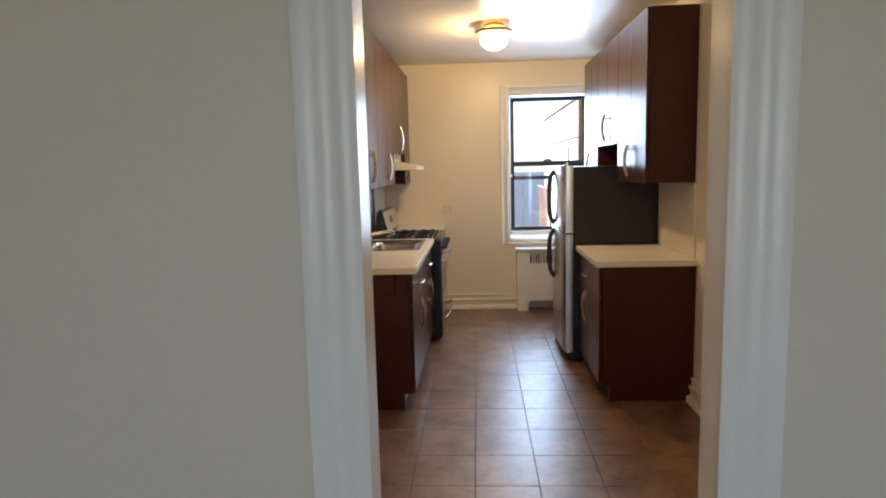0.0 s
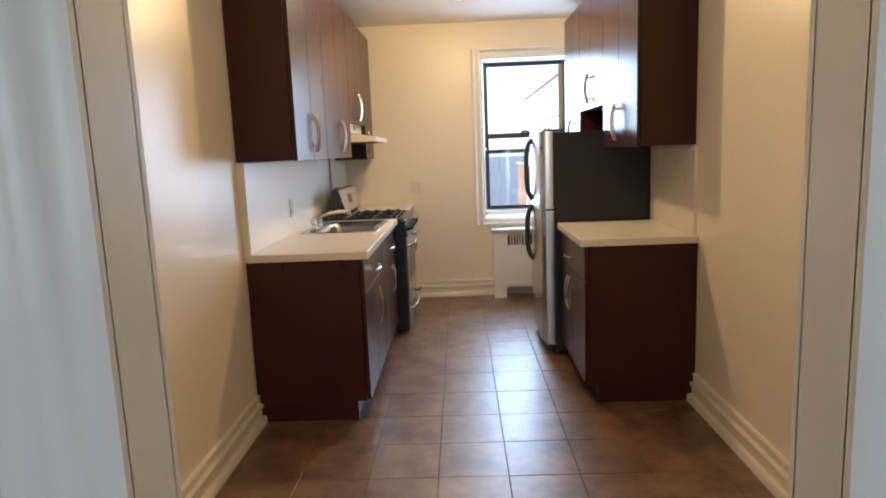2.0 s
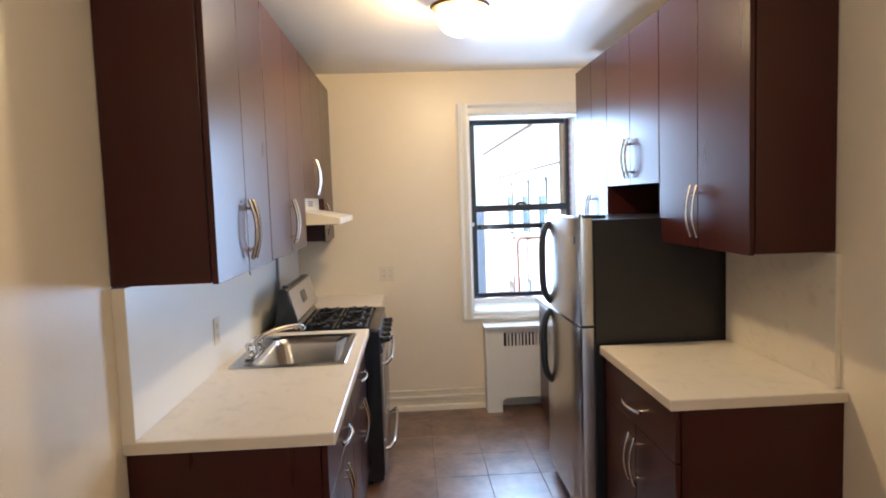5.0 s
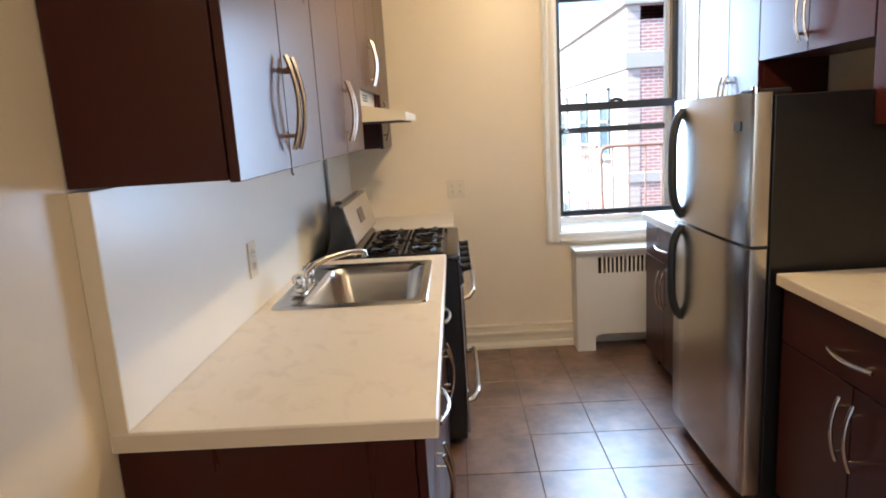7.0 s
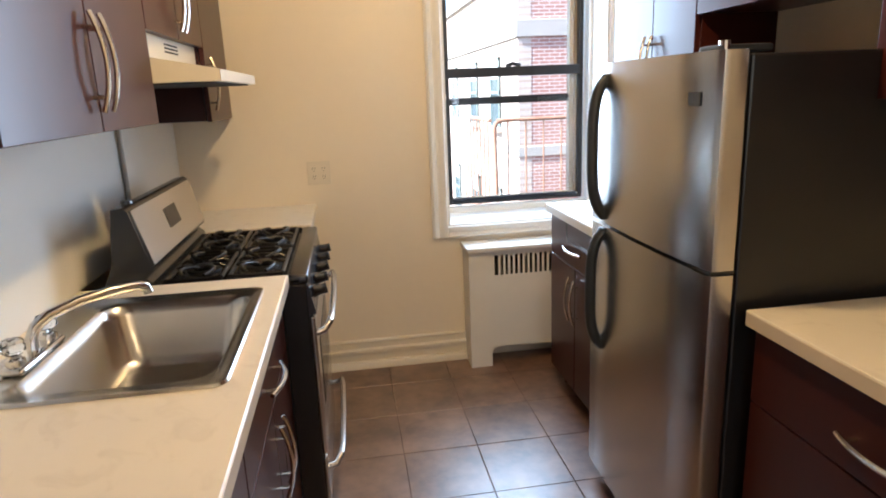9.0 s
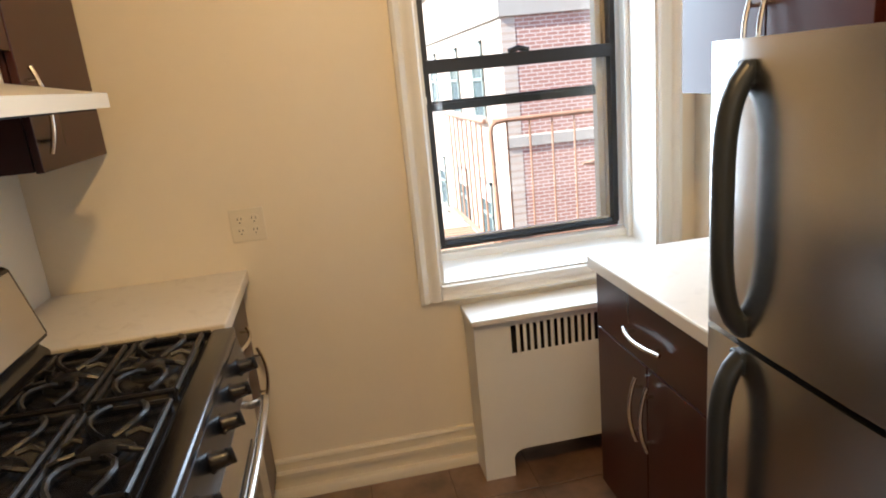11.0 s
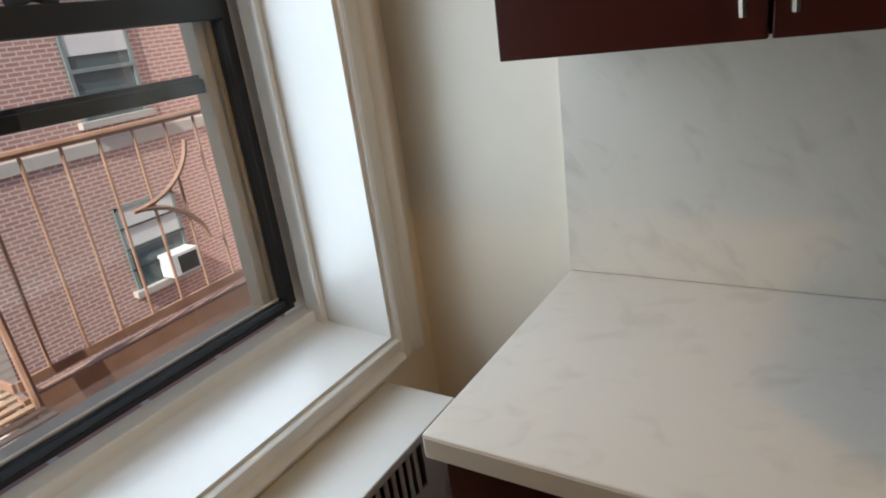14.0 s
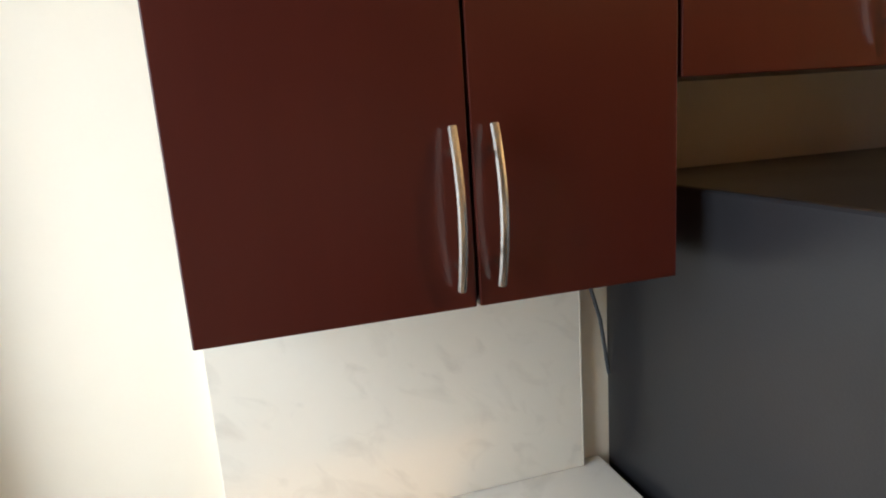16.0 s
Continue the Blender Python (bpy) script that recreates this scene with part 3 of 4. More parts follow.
splash(XR - 0.020, XR - 0.001, 4.985, 5.752, SPLASH, "marble-look splash panel above the small counter", 4.9805)
tagged(part("wall_conduit", tube(bmesh.new(), [(XL + 0.049, 6.90, 0.95), (XL + 0.049, 6.90, 1.50)], 0.009, 8), GREY, smooth=True), "thin grey vertical conduit behind the stove", "conduit")


# ---- sink and faucet ----
def build_sink():
    t = thing("kitchen_sink", pose(-0.855, 5.94, 0.915), "single-bowl stainless steel drop-in sink", "sink")
    bm = bmesh.new()
    hx, hy = 0.255, 0.322

    def ring(sx, sy, z, r, cx=0.0, n=6):
        out = []
        for qx, qy, a0 in ((1, 1, 0), (-1, 1, 90), (-1, -1, 180), (1, -1, 270)):
            for i in range(n):
                a = radians(a0 + 90 * i / (n - 1))
                out.append(bm.verts.new((cx + qx * (sx - r) + r * math.cos(a), qy * (sy - r) + r * math.sin(a), z)))
        return out

    rings = [ring(hx, hy, 0.001, 0.03), ring(hx - 0.003, hy - 0.003, 0.007, 0.03), ring(hx - 0.016, hy - 0.016, 0.006, 0.03), ring(hx - 0.022, hy - 0.022, 0.003, 0.03),
             ring(0.195, 0.280, 0.003, 0.06, 0.030), ring(0.188, 0.272, -0.004, 0.06, 0.030), ring(0.178, 0.262, -0.03, 0.06, 0.030), ring(0.160, 0.245, -0.145, 0.06, 0.030),
             ring(0.140, 0.225, -0.168, 0.06, 0.030), ring(0.05, 0.05, -0.176, 0.04, 0.030), ring(0.042, 0.042, -0.176, 0.04, 0.030)]
    for a, b in zip(rings, rings[1:]):
        k = len(a)
        for i in range(k):
            bm.faces.new((a[i], a[(i + 1) % k], b[(i + 1) % k], b[i]))
    bm.faces.new(rings[-1])
    part("bowl", bm, SINKSTEEL, t, smooth=True)
    part("drain", lathe(bmesh.new(), [(0.0, -0.170), (0.03, -0.170), (0.040, -0.172), (0.042, -0.176), (0.0, -0.177)], 20, (0.03, 0, 0)), CHROME, t, smooth=True)


def build_faucet():
    t = thing("faucet", pose(-1.045, 5.86, 0.918), "chrome two-handle faucet with clear acrylic knobs and a long spout", "faucet")
    bm = bmesh.new()
    box(bm, -0.026, 0.026, -0.105, 0.105, 0, 0.018, 0.010, 3)
    part("base", bm, CHROME, t, smooth=True)
    pts = [(0.0, 0.0, 0.015), (0.0, 0.002, 0.045), (0.008, 0.008, 0.068), (0.03, 0.03, 0.086), (0.075, 0.075, 0.098), (0.13, 0.125, 0.103), (0.175, 0.165, 0.100), (0.192, 0.180, 0.092), (0.195, 0.183, 0.076)]
    part("spout", tube(bmesh.new(), pts, 0.0125, 12), CHROME, t, smooth=True)
    for y in (-0.075, 0.075):
        h = part("valve", lathe(bmesh.new(), [(0.020, 0.012), (0.018, 0.03), (0.011, 0.034), (0.011, 0.045), (0.0, 0.046)], 16, (0, y, 0)), CHROME, t, smooth=True)
        part("knob", lathe(bmesh.new(), [(0.0, 0.040), (0.014, 0.040), (0.024, 0.050), (0.025, 0.062), (0.019, 0.072), (0.0, 0.074)], 8, (0, y, 0)), ACRYLIC, h, "clear faceted acrylic knob")


build_sink()
build_faucet()


# ---- stove ----
def build_stove():
    t = thing("gas_stove", pose(XL + 0.030, 6.398, 0, 0, 0, 90), "stainless and black gas stove with cast-iron grates", "stove")
    w, d = 0.758, 0.635
    part("body", bx(0, w, -d - 0.028, -0.11, 0.03, 0.876, 0.004), BLACK, t)
    for x in (0.04, w - 0.04):
        for y in (-d + 0.05, -0.09):
            part("leg", lathe(bmesh.new(), [(0.016, 0), (0.016, 0.03), (0.0, 0.031)], 10, (x, y, 0)), BLACK, t)
    part("oven_door", bx(0.004, w - 0.004, -d - 0.046, -d - 0.029, 0.275, 0.765, 0.006), STEEL, t, "stainless oven door")
    door_ob = t.children[-1]
    part("oven_window", bx(0.13, w - 0.13, -d - 0.0485, -d - 0.044, 0.40, 0.64, 0.002), BLACK, door_ob, "black glass oven window")
    part("drawer", bx(0.004, w - 0.004, -d - 0.044, -d - 0.029, 0.055, 0.265, 0.006), STEEL, t, "stainless storage drawer")
    drawer_ob = t.children[-1]
    for z, own in ((0.720, door_ob), (0.225, drawer_ob)):
        pts = [(0.05, -d - 0.038, z - 0.028), (0.052, -d - 0.070, z - 0.020), (0.075, -d - 0.088, z), (0.13, -d - 0.093, z + 0.002), (w / 2, -d - 0.096, z + 0.003), (w - 0.13, -d - 0.093, z + 0.002), (w - 0.075, -d - 0.088, z), (w - 0.052, -d - 0.070, z - 0.020), (w - 0.05, -d - 0.038, z - 0.028)]
        part("handle", tube(bmesh.new(), pts, 0.0115, 10), STEEL, own, "stainless bar handle", True)
    bm = bmesh.new()
    extrude_profile(bm, [(0.0, 0.0), (0.024, 0.0), (0.006, 0.100), (0.0, 0.102)], (0.0, -d - 0.028, 0.775), (w, -d - 0.028, 0.775), (0, -1, 0))
    cp = part("control_panel", bm, DSTEEL, t, "stainless front panel with knobs")
    for i in range(5):
        x = 0.09 + i * (w - 0.18) / 4
        k = bmesh.new()
        lathe(k, [(0.0, 0.036), (0.013, 0.036), (0.017, 0.030), (0.019, 0.006), (0.024, 0.0), (0.0, -0.002)], 18)
        box(k, -0.004, 0.004, -0.017, 0.017, 0.028, 0.044, 0.002)
        k.transform(pose(x, -d - 0.044, 0.825, 80, 0, 0))
        part("knob", k, BLACK, cp, "black burner knob", True)
    part("cooktop", bx(0.0, w, -d - 0.012, -0.11, 0.874, 0.896, 0.005), BLACK, t, "black enamel cooktop")
    part("front_ledge", bx(0.0, w, -d - 0.036, -d + 0.026, 0.877, 0.908, 0.009, 3), DSTEEL, t, "dark brushed steel ledge in front of the burners", True)
    for x in (0.0, w - 0.018):
        part("cooktop_rim", bx(x, x + 0.018, -d + 0.026, -0.212, 0.886, 0.909, 0.005), BLACK, t)
    part("cooktop_rim", bx(0.018, w - 0.018, -0.230, -0.212, 0.886, 0.909, 0.005), BLACK, t)
    for cx in (0.197, 0.561):
        for cy in (-0.322, -0.510):
            part("burner", lathe(bmesh.new(), [(0.055, 0.896), (0.052, 0.902), (0.036, 0.904), (0.036, 0.912), (0.030, 0.916), (0.0, 0.917)], 20, (cx, cy, 0)), IRON, t, smooth=True)
            g = bmesh.new()
            for sx in (-1, 1):
                tube(g, [(cx + sx * 0.158, cy - 0.082, 0.911), (cx + sx * 0.158, cy + 0.082, 0.911)], 0.0065, 6)
                tube(g, [(cx - 0.158, cy + sx * 0.082, 0.911), (cx + 0.158, cy + sx * 0.082, 0.911)], 0.0065, 6)
                for sy in (-1, 1):
                    # fingers sweep in from the frame in a curve and dip over the burner
                    fin = [(0.155, 0.030), (0.128, 0.046), (0.098, 0.052), (0.070, 0.044), (0.046, 0.026), (0.034, 0.010)]
                    tube(g, [(cx + sx * px, cy + sy * py, 0.913 + 0.013 * math.sin(0.5 + i * 0.5)) for i, (px, py) in enumerate(fin)], 0.0065, 6)
                    tube(g, [(cx + sx * 0.030, cy + sy * 0.080, 0.912), (cx + sx * 0.034, cy + sy * 0.058, 0.923), (cx + sx * 0.022, cy + sy * 0.036, 0.922)], 0.006, 6)
                    tube(g, [(cx + sx * 0.156, cy + sy * 0.080, 0.911), (cx + sx * 0.156, cy + sy * 0.080, 0.896)], 0.006, 6)
            part("grate", g, IRON, t, "black cast-iron grate", True)
    bm = bmesh.new()
    extrude_profile(bm, [(0.060, 0.0), (0.21, 0.0), (0.212, 0.040), (0.190, 0.060), (0.214, 0.078), (0.216, 0.090), (0.170, 0.262), (0.156, 0.272), (0.126, 0.268), (0.104, 0.10)], (0.0, 0, 0.880), (w, 0, 0.880), (0, -1, 0))
    bg = part("backguard", bm, BLACK, t, "black backguard", True)
    bm = bmesh.new()
    extrude_profile(bm, [(0.2175, 0.092), (0.2215, 0.092), (0.1765, 0.260), (0.1725, 0.260)], (0.018, 0, 0.880), (w - 0.018, 0, 0.880), (0, -1, 0))
    part("backguard_face", bm, STEEL, bg, "tilted stainless face")
    bm = bmesh.new()
    extrude_profile(bm, [(0.204, 0.150), (0.2085, 0.150), (0.1905, 0.215), (0.186, 0.215)], (0.30, 0, 0.880), (0.44, 0, 0.880), (0, -1, 0))
    part("clock_display", bm, BLACK, bg, "small dark display")
    part("vent_cap", lathe(bmesh.new(), [(0.018, 1.146), (0.016, 1.160), (0.0, 1.162)], 12, (0.10, -0.142, 0)), BLACK, bg)


build_stove()


# ---- range hood ----
def build_hood():
    t = thing("range_hood", pose(XL, 6.443, 0, 0, 0, 90), "almond enamelled under-cabinet range hood with a sloping front", "range hood")
    w = 0.752
    bm = bmesh.new()
    extrude_profile(bm, [(0.014, 0.0), (0.46, 0.0), (0.505, 0.0), (0.505, 0.034), (0.285, 0.078), (0.285, 0.150), (0.014, 0.150)], (0, 0, 1.502), (w, 0, 1.502), (0, -1, 0))
    h = part("shell", bm, HOODPAINT, t)
    for i in range(3):
        part("vent_slot", bx(0.30, 0.47, -0.287, -0.284, 1.606 + i * 0.012, 1.611 + i * 0.012), DARK, h)
    part("underside", bx(0.03, w - 0.03, -0.48, -0.03, 1.498, 1.503), DARK, t, "dark mesh filter")


build_hood()


# ---- refrigerator ----
def build_fridge():
    t = thing("refrigerator", pose(XR + 0.092, 6.528, 0, 0, 0, -90), "stainless top-freezer refrigerator with black sides and black arched handles", "refrigerator")
    w = 0.745
    part("body", bx(0, w, -0.725, -0.093, 0.03, 1.500, 0.006), FRBLACK, t, "black textured steel body")
    part("base_grille", bx(0.01, w - 0.01, -0.735, -0.70, 0.0, 0.07, 0.004), DARKPLASTIC, t)
    for x in (0.05, w - 0.05):
        part("foot", lathe(bmesh.new(), [(0.02, 0), (0.02, 0.035), (0.0, 0.036)], 10, (x, -0.15, 0)), DARKPLASTIC, t)
    for name, z0, z1, hz0, hz1 in (("freezer_door", 1.004, 1.510, 1.026, 1.466), ("fridge_door", 0.075, 0.992, 0.570, 0.974)):
        bm = bmesh.new()
        # gently crowned front
        prof = [(0.0, 0.0), (0.0, -0.040), (0.004, -0.054), (0.020, -0.063), (w * 0.25, -0.070), (w * 0.5, -0.073), (w * 0.75, -0.070), (w - 0.020, -0.063), (w - 0.004, -0.054), (w, -0.040), (w, 0.0)]
        a = [bm.verts.new((x, -0.733 + y, z0)) for x, y in prof]
        b = [bm.verts.new((x, -0.733 + y, z1)) for x, y in prof]
        for i in range(len(prof)):
            bm.faces.new((a[i], a[(i + 1) % len(prof)], b[(i + 1) % len(prof)], b[i]))
        bm.faces.new(a[::-1])
        bm.faces.new(b)
        d = part(name, bm, STEEL, t, "brushed stainless door", True)
        part("gasket", bx(0.012, w - 0.012, -0.734, -0.724, z0 + 0.012, z1 - 0.012), DARKPLASTIC, d, "dark door gasket")
        top = name == "freezer_door"
        x = 0.122
        n = 18
        bm = bmesh.new()
        pts = []
        for i in range(n + 1):
            u = -1 + 2 * i / n
            pts.append((x + 0.0, -0.800 - 0.045 * (1 - u ** 4) ** 0.8 + 0.004, (hz0 + hz1) / 2 + u * (hz1 - hz0) / 2))
        tube(bm, pts, 0.0185, 12, flat=1.1)
        part("handle", bm, DARKPLASTIC, d, "black arched plastic handle", True)
        part("handle_mount", bx(x - 0.018, x + 0.018, -0.812, -0.796, hz0 - 0.012, hz0 + 0.03, 0.006), DARKPLASTIC, d)
        part("handle_mount", bx(x - 0.018, x + 0.018, -0.812, -0.796, hz1 - 0.03, hz1 + 0.012, 0.006), DARKPLASTIC, d)
        if top:
            part("badge", bx(w - 0.125, w - 0.070, -0.8025, -0.800, 1.388, 1.420, 0.0015), DARKPLASTIC, d, "small plain dark grey badge")
    part("hinge_cap", bx(w - 0.11, w - 0.02, -0.79, -0.66, 1.5045, 1.522, 0.006), DARKPLASTIC, t)
    part("hinge_pin", lathe(bmesh.new(), [(0.012, 1.508), (0.012, 1.530), (0.0, 1.531)], 12, (w - 0.03, -0.775, 0)), CHROME, t)
    part("hinge_plate", bx(w - 0.09, w - 0.006, -0.79, -0.72, 0.9925, 1.0035, 0.002), DARKPLASTIC, t)


build_fridge()
tagged(part("power_cord", tube(bmesh.new(), [(1.172, 6.598, 1.40), (1.168, 6.588, 1.35), (1.166, 6.572, 1.28), (1.170, 6.552, 1.22), (1.174, 6.532, 1.10)], 0.004, 6), DARKPLASTIC, smooth=True), "black power cord hanging behind the refrigerator", "cord")


# ---- outlets ----
def outlet(m, gangs, label):
    t = thing("wall_outlet", m, label, "outlet", "wall outlets")
    w = 0.058 if gangs > 1 else 0.036
    part("plate", bx(-w, w, -0.006, 0.0, -0.058, 0.058, 0.003), PLASTIC, t)
    for g in range(gangs):
        cx = 0 if gangs == 1 else (-0.024 + g * 0.048)
        for z in (-0.02, 0.02):
            f = part("receptacle", lathe(bmesh.new(), [(0.0165, 0.0), (0.0165, 0.0025), (0.0, 0.0027)], 18), PLASTIC, t)
            f.matrix_basis = pose(cx, -0.006, z, 90, 0, 0)
            s = bmesh.new()
            for dx in (-0.006, 0.006):
                box(s, cx + dx - 0.001, cx + dx + 0.001, -0.0092, -0.0085, z - 0.001, z + 0.008)
            box(s, cx - 0.002, cx + 0.002, -0.0092, -0.0085, z - 0.011, z - 0.007)
            part("slots", s, DARK, t)


outlet(pose(-0.485, YF - 0.001, 1.071), 2, "ivory double-gang wall outlet on the cream wall")
outlet(pose(XL + 0.0405, 5.635, 1.085, 0, 0, 90), 1, "white single wall outlet on the splash panel")
tagged(part("cabinet_catch", tube(bmesh.new(), [(-0.875, 5.18, 1.392), (-0.875, 5.18, 1.376), (-0.872, 5.182, 1.372)], 0.0022, 6), DARKPLASTIC), "tiny dark hook under the wall cabinet", "hook")


# ---- ceiling lamp ----
def build_lamp(y, note):
    t = thing("ceiling_lamp", pose(-0.02, y, ZC), "lit opal glass ceiling lamp with brass rim " + note, "ceiling lamp", "ceiling lamps")
    part("canopy", lathe(bmesh.new(), [(0.0, -0.001), (0.070, -0.001), (0.074, -0.006), (0.070, -0.012), (0.0, -0.013)], 32), BRASS, t, "brass ceiling pan", True)
    part("glass_neck", lathe(bmesh.new(), [(0.066, -0.012), (0.082, -0.022), (0.094, -0.040)], 32), GLOWNECK, t, "glowing amber ring standing in for the bowl's reflection in the ceiling", True)
    part("rim", lathe(bmesh.new(), [(0.092, -0.038), (0.130, -0.040), (0.143, -0.047), (0.134, -0.060), (0.092, -0.060), (0.092, -0.038)], 40), BRASS, t, "brass rim", True)
    b = part("glass_bowl", lathe(bmesh.new(), [(0.112, -0.059), (0.113, -0.086), (0.106, -0.124), (0.084, -0.158), (0.046, -0.180), (0.0, -0.187)], 36), GLOBE, t, "glowing opal glass bowl", True)
    b.visible_shadow = False


build_lamp(5.95, "near the window")
# extra fixture out of view, added around the fill bulb
build_lamp(3.25, "added unseen by the doorway as a fill lamp")


# ---- outside: fire escape ----
def build_fire_escape():
    t = thing("fire_escape", pose(0, 9.08, 0.40), "rust-brown painted iron fire escape with balusters and a slatted platform", "fire escape")
    xa, xb, top, low = 0.735, 2.75, 0.815, 0.085
    part("top_rail", tube(bmesh.new(), [(xa + 0.03, 0, top), (xb, 0, top)], 0.014, 8), RUST, t, smooth=True)
    part("bottom_rail", bx(xa, xb, -0.006, 0.006, low - 0.018, low + 0.018, 0.002), RUST, t)
    part("channel", bx(xa, xb, 0.004, 0.05, -0.12, 0.03, 0.003), RUST, t)
    n = 14
    bal = None
    for i in range(n):
        x = xa + 0.115 + i * 0.137
        me = bal.data if bal else mesh_of("baluster", tube(bmesh.new(), [(0, 0, low), (0, 0, top)], 0.0065, 6), RUST, True)
        bal = new("baluster", me)
        bal.parent, bal.location = t, (x, 0, 0)
    for i in range(8):
        b = new("baluster", bal.data)
        b.parent, b.location = t, (xa - 0.01, 0.12 + i * 0.137, 0)
    part("return_rail", tube(bmesh.new(), [(xa - 0.01, 0.03, top), (xa - 0.01, 1.25, top)], 0.014, 8), RUST, t, smooth=True)
    part("return_rail", bx(xa - 0.016, xa - 0.004, 0.0, 1.25, low - 0.018, low + 0.018, 0.002), RUST, t)
    pts = [(xa + 0.10, 0, top), (xa + 0.05, -0.005, top - 0.004), (xa + 0.02, -0.01, top - 0.022), (xa + 0.01, -0.015, top - 0.06), (xa + 0.012, -0.03, 0.45), (xa + 0.02, -0.05, 0.0), (xa + 0.02, -0.06, -0.12)]
    part("gooseneck", tube(bmesh.new(), pts, 0.015, 8), RUST, t, smooth=True)
    arc = lambda s: [(1.30 + 0.30 * math.sin(a), -0.012, 0.51 + s * 0.24 * (1 - math.cos(a))) for a in [i * 0.16 for i in range(10)]]
    part("scroll", tube(bmesh.new(), arc(1), 0.010, 6), RUST, t, smooth=True)
    part("scroll", tube(bmesh.new(), arc(-1), 0.010, 6), RUST, t, smooth=True)
    sl = None
    for i in range(26):
        me = sl.data if sl else mesh_of("slat", bx(-1.6, xa + 0.02, -0.016, 0.016, -0.008, 0.0), SLAT)
        sl = new("slat", me)
        sl.parent, sl.location = t, (0, -0.72 + i * 0.062, 0.02)
    part("bracket", bx(-1.6, -1.55, -0.95, 0.9, -0.06, 0.0), RUST, t)
    part("bracket", bx(xa - 0.07, xa - 0.02, -0.95, 0.9, -0.06, 0.0), RUST, t)


build_fire_escape()


# ---- outside: neighbouring brick building ----
def far_window(parent, along, at, w, h, blinds, bars, ac=False):
    """A recessed sash window; along 'x' faces -y, along 'y' faces -x."""
    m = pose(*at, 0, 0, 0 if along == "x" else -90)
    win = part("window", bx(-w / 2, w / 2, -0.015, 0.02, 0, h), FARGLASS, parent, "dark sash window")
    win.matrix_basis = m
    part("frame", bx(-w / 2, -w / 2 + 0.06, -0.04, 0.0, 0, h), GREENFRAME, win)
    part("frame", bx(w / 2 - 0.06, w / 2, -0.04, 0.0, 0, h), GREENFRAME, win)
    part("frame", bx(-w / 2, w / 2, -0.04, 0.0, h - 0.06, h), GREENFRAME, win)
    part("rail", bx(-w / 2, w / 2, -0.05, 0.0, h * 0.5 - 0.03, h * 0.5 + 0.03), GREENFRAME, win)
    part("sill", bx(-w / 2 - 0.08, w / 2 + 0.08, -0.12, 0.02, -0.10, 0.0), STONE, win)
    if blinds:
        part("blind", bx(-w / 2 + 0.06, w / 2 - 0.06, -0.03, -0.012, h * (1 - blinds), h - 0.06), BLIND, win, "pulled white blind")
    for i in range(bars):
        part("bar", bx(-w / 2, w / 2, -0.06, -0.03, h * (i + 1) / (bars + 1) - 0.012, h * (i + 1) / (bars + 1) + 0.012), FRAME, win)
    if ac:
        part("air_conditioner", bx(-w * 0.05, w * 0.48, -0.32, 0.0, 0.02, 0.42, 0.02), BLIND, win, "white window air conditioner")
        part("ac_grille", bx(w * 0.10, w * 0.44, -0.325, -0.318, 0.06, 0.36), DARK, win)


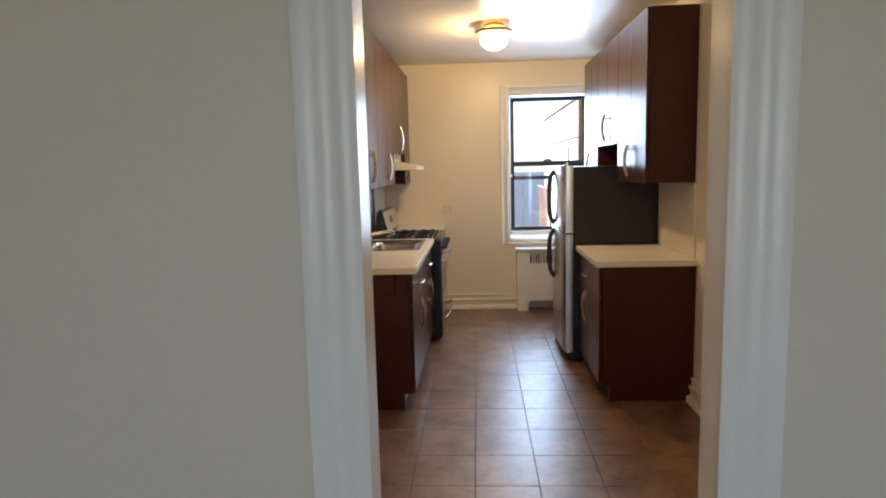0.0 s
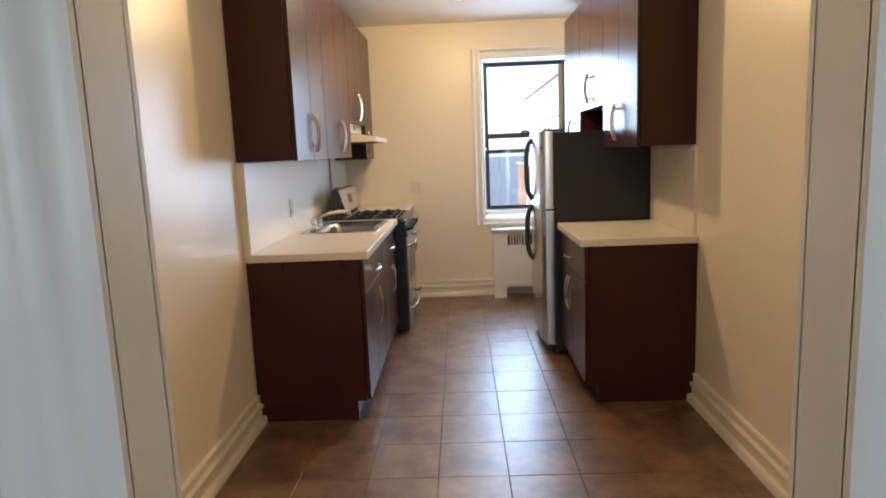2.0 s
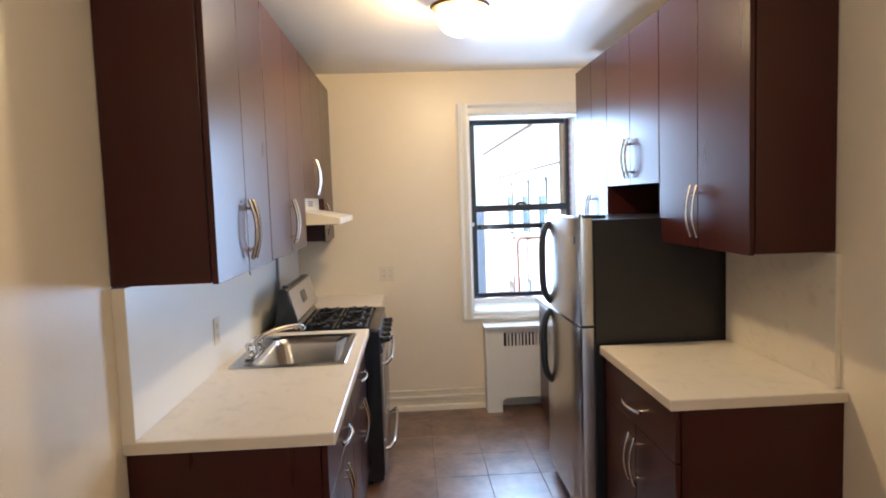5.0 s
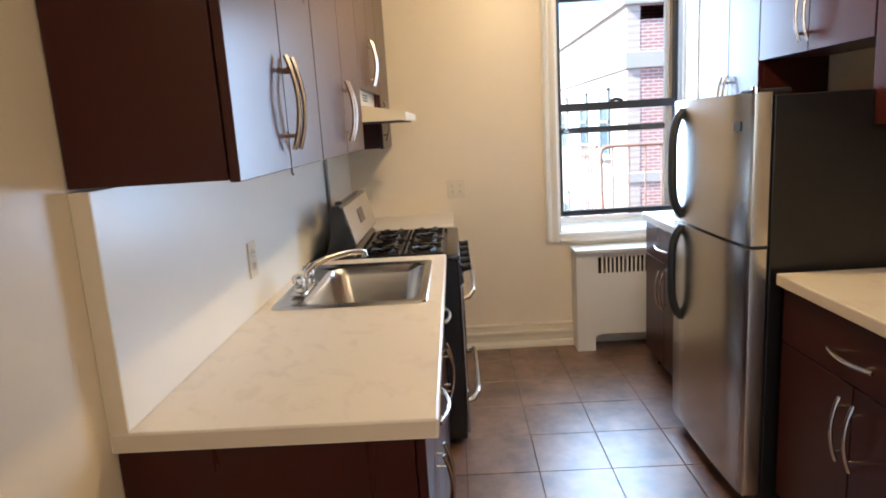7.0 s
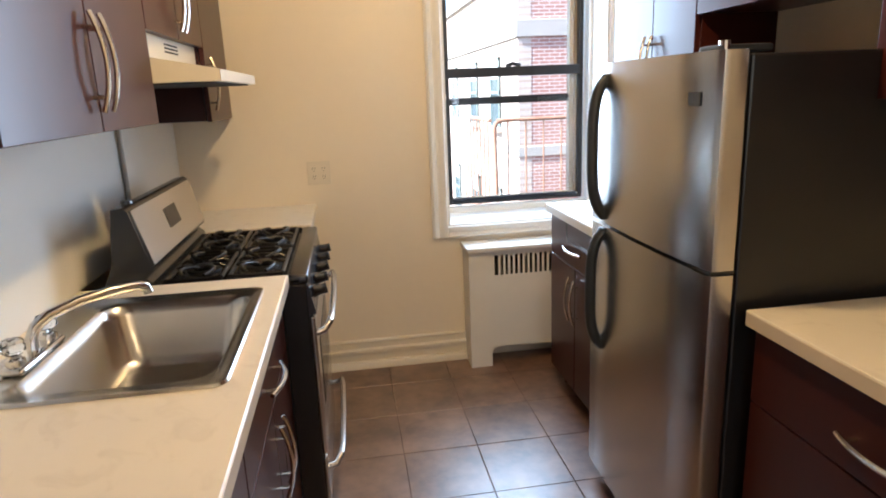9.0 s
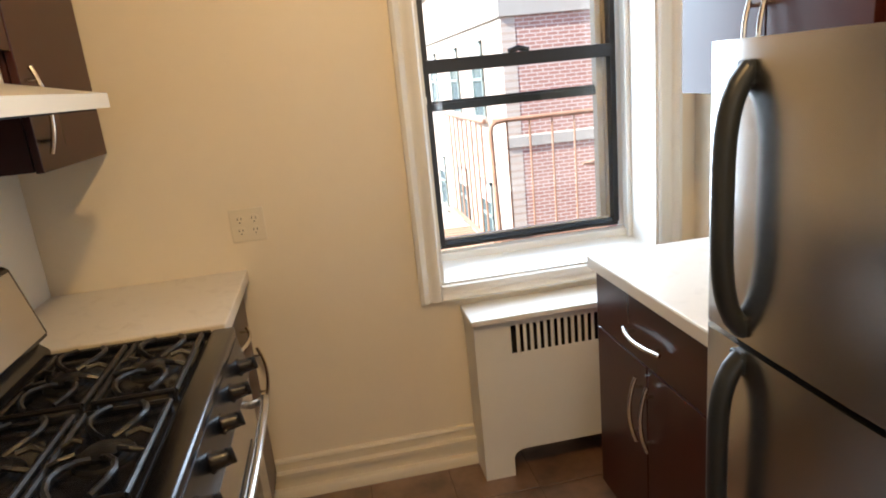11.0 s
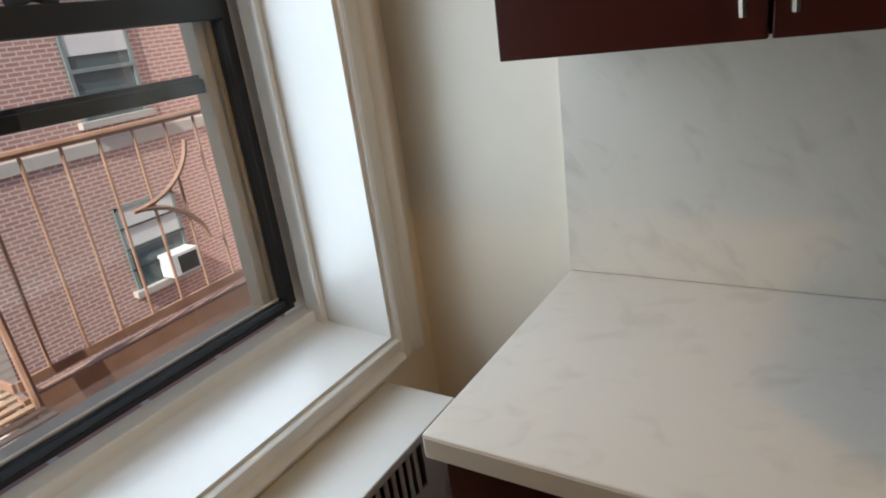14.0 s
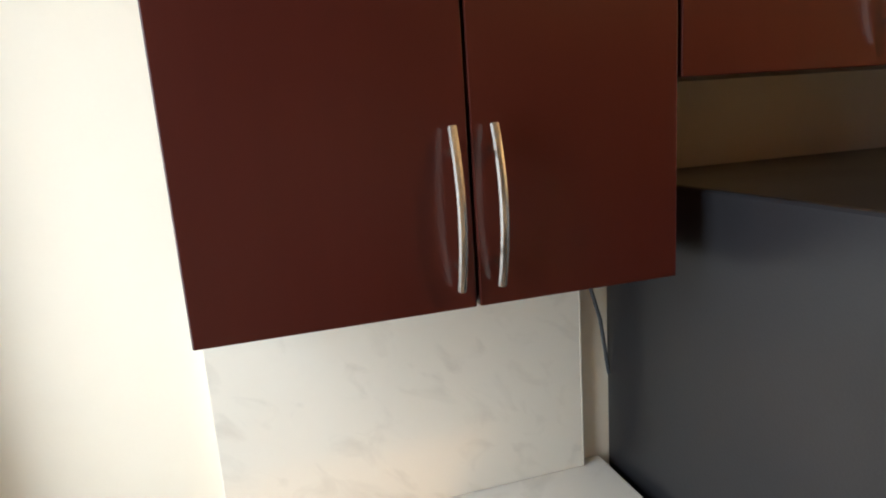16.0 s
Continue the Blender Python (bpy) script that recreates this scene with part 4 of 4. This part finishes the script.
def build_neighbour():
    t = thing("apartment_building", pose(0, 0, 0), "red brick apartment building with pale stone bands", "building")
    xc, yc, zr, zb = 2.98, 16.5, 3.55, -9.0
    part("wall", bx(xc, 11.0, yc, yc + 0.3, zb, zr), BRICKX, t, "red brick front wall")
    part("wall", bx(xc - 0.004, xc + 0.3, yc + 0.3, 31, zb, zr), BRICKY, t, "tan brick side wall with its sunlight put into the colour")
    part("quoin", bx(xc - 0.008, xc + 0.25, yc - 0.006, yc + 0.35, zb, zr), BRICKY, t)
    for z0, z1, o in ((2.35, 2.66, 0.05), (0.12, 0.32, 0.03), (zr - 0.02, zr + 0.16, 0.08)):
        part("stone_band", bx(xc - o, 11.0, yc - o, yc + 0.2, z0, z1, 0.01), STONE, t)
        part("stone_band", bx(xc - o, xc + 0.2, yc + 0.2, 31, z0, z1, 0.01), STONE, t)
    part("roof", bx(xc, 11.0, yc, 31, zr - 0.3, zr - 0.05), ASPHALT, t)
    part("wall", bx(7.6, 8.6, yc - 2.4, yc, zb, zr + 1.2), BRICKX, t, "projecting red brick bay")
    for z in (0.62, -2.15, -5.0, -7.8):
        far_window(t, "x", (5.85, yc - 0.01, z), 1.10, 1.45 if z > 0 else 1.40, 0.35 if z > 0 else 0.5, 0 if z > 0 else 3, ac=-3 < z < 0)
    for y in (18.3, 20.6, 23.4):
        for z in (0.62, -2.15, -5.0):
            far_window(t, "y", (xc - 0.014, y, z), 0.85, 1.45, 0.3, 0)


build_neighbour()
structure("ground", bx(-400, 400, 8.06, 900, -9.3, -9.0), ASPHALT, "grey asphalt ground far below")
f = thing("far_building", pose(-9, 34, -9), "pale rendered apartment block far away", "building")
part("wall", bx(-8, 6, 0, 9, 0, 11.5), STONE, f)
part("roof", bx(-8.2, 6.2, -0.2, 9.2, 11.5, 11.8), STONE, f)
for i in range(5):
    for k in range(3):
        far_window(f, "x", (-6.5 + i * 2.6, -0.02, 1.0 + k * 3.1), 1.0, 1.5, 0.3, 0)
# outer face of the own building
bm = bmesh.new()
box(bm, -6, WX0, YF + 0.362, YF + 0.46, -9, 4.3)
box(bm, WX1, 6, YF + 0.362, YF + 0.46, -9, 4.3)
box(bm, WX0, WX1, YF + 0.362, YF + 0.46, -9, WZ0)
box(bm, WX0, WX1, YF + 0.362, YF + 0.46, WZ1, 4.3)
structure("wall_outer", bm, BRICKX, "red brick outer face of the house")


# ---- floor tiles ----
def lay_tiles():
    px, py, gap = 0.3080, 0.3255, 0.0032
    x0, y0 = -0.200, 6.463
    shared = {}
    rnd = random.Random(4)
    for i in range(-8, 8):
        for k in range(-20, 7):
            a, b, c, d = x0 + i * px, x0 + (i + 1) * px, y0 + k * py, y0 + (k + 1) * py
            if b <= XL + 0.01 or a >= XR - 0.01 or d <= 1.0 or c >= YF - 0.01:
                continue
            ca, cb, cd = max(a, XL), min(b, XR), min(d, YF)
            key = (round(cb - ca, 4), round(cd - c, 4))
            if key not in shared:
                shared[key] = mesh_of("tile", bx(gap / 2, key[0] - gap / 2, gap / 2, key[1] - gap / 2, -0.006, 0.0, 0.0012, 1), TILE)
            ob = new("tile", shared[key])
            ob.parent = floor
            ob.location = (ca, c, rnd.uniform(-0.0006, 0.0006))


lay_tiles()
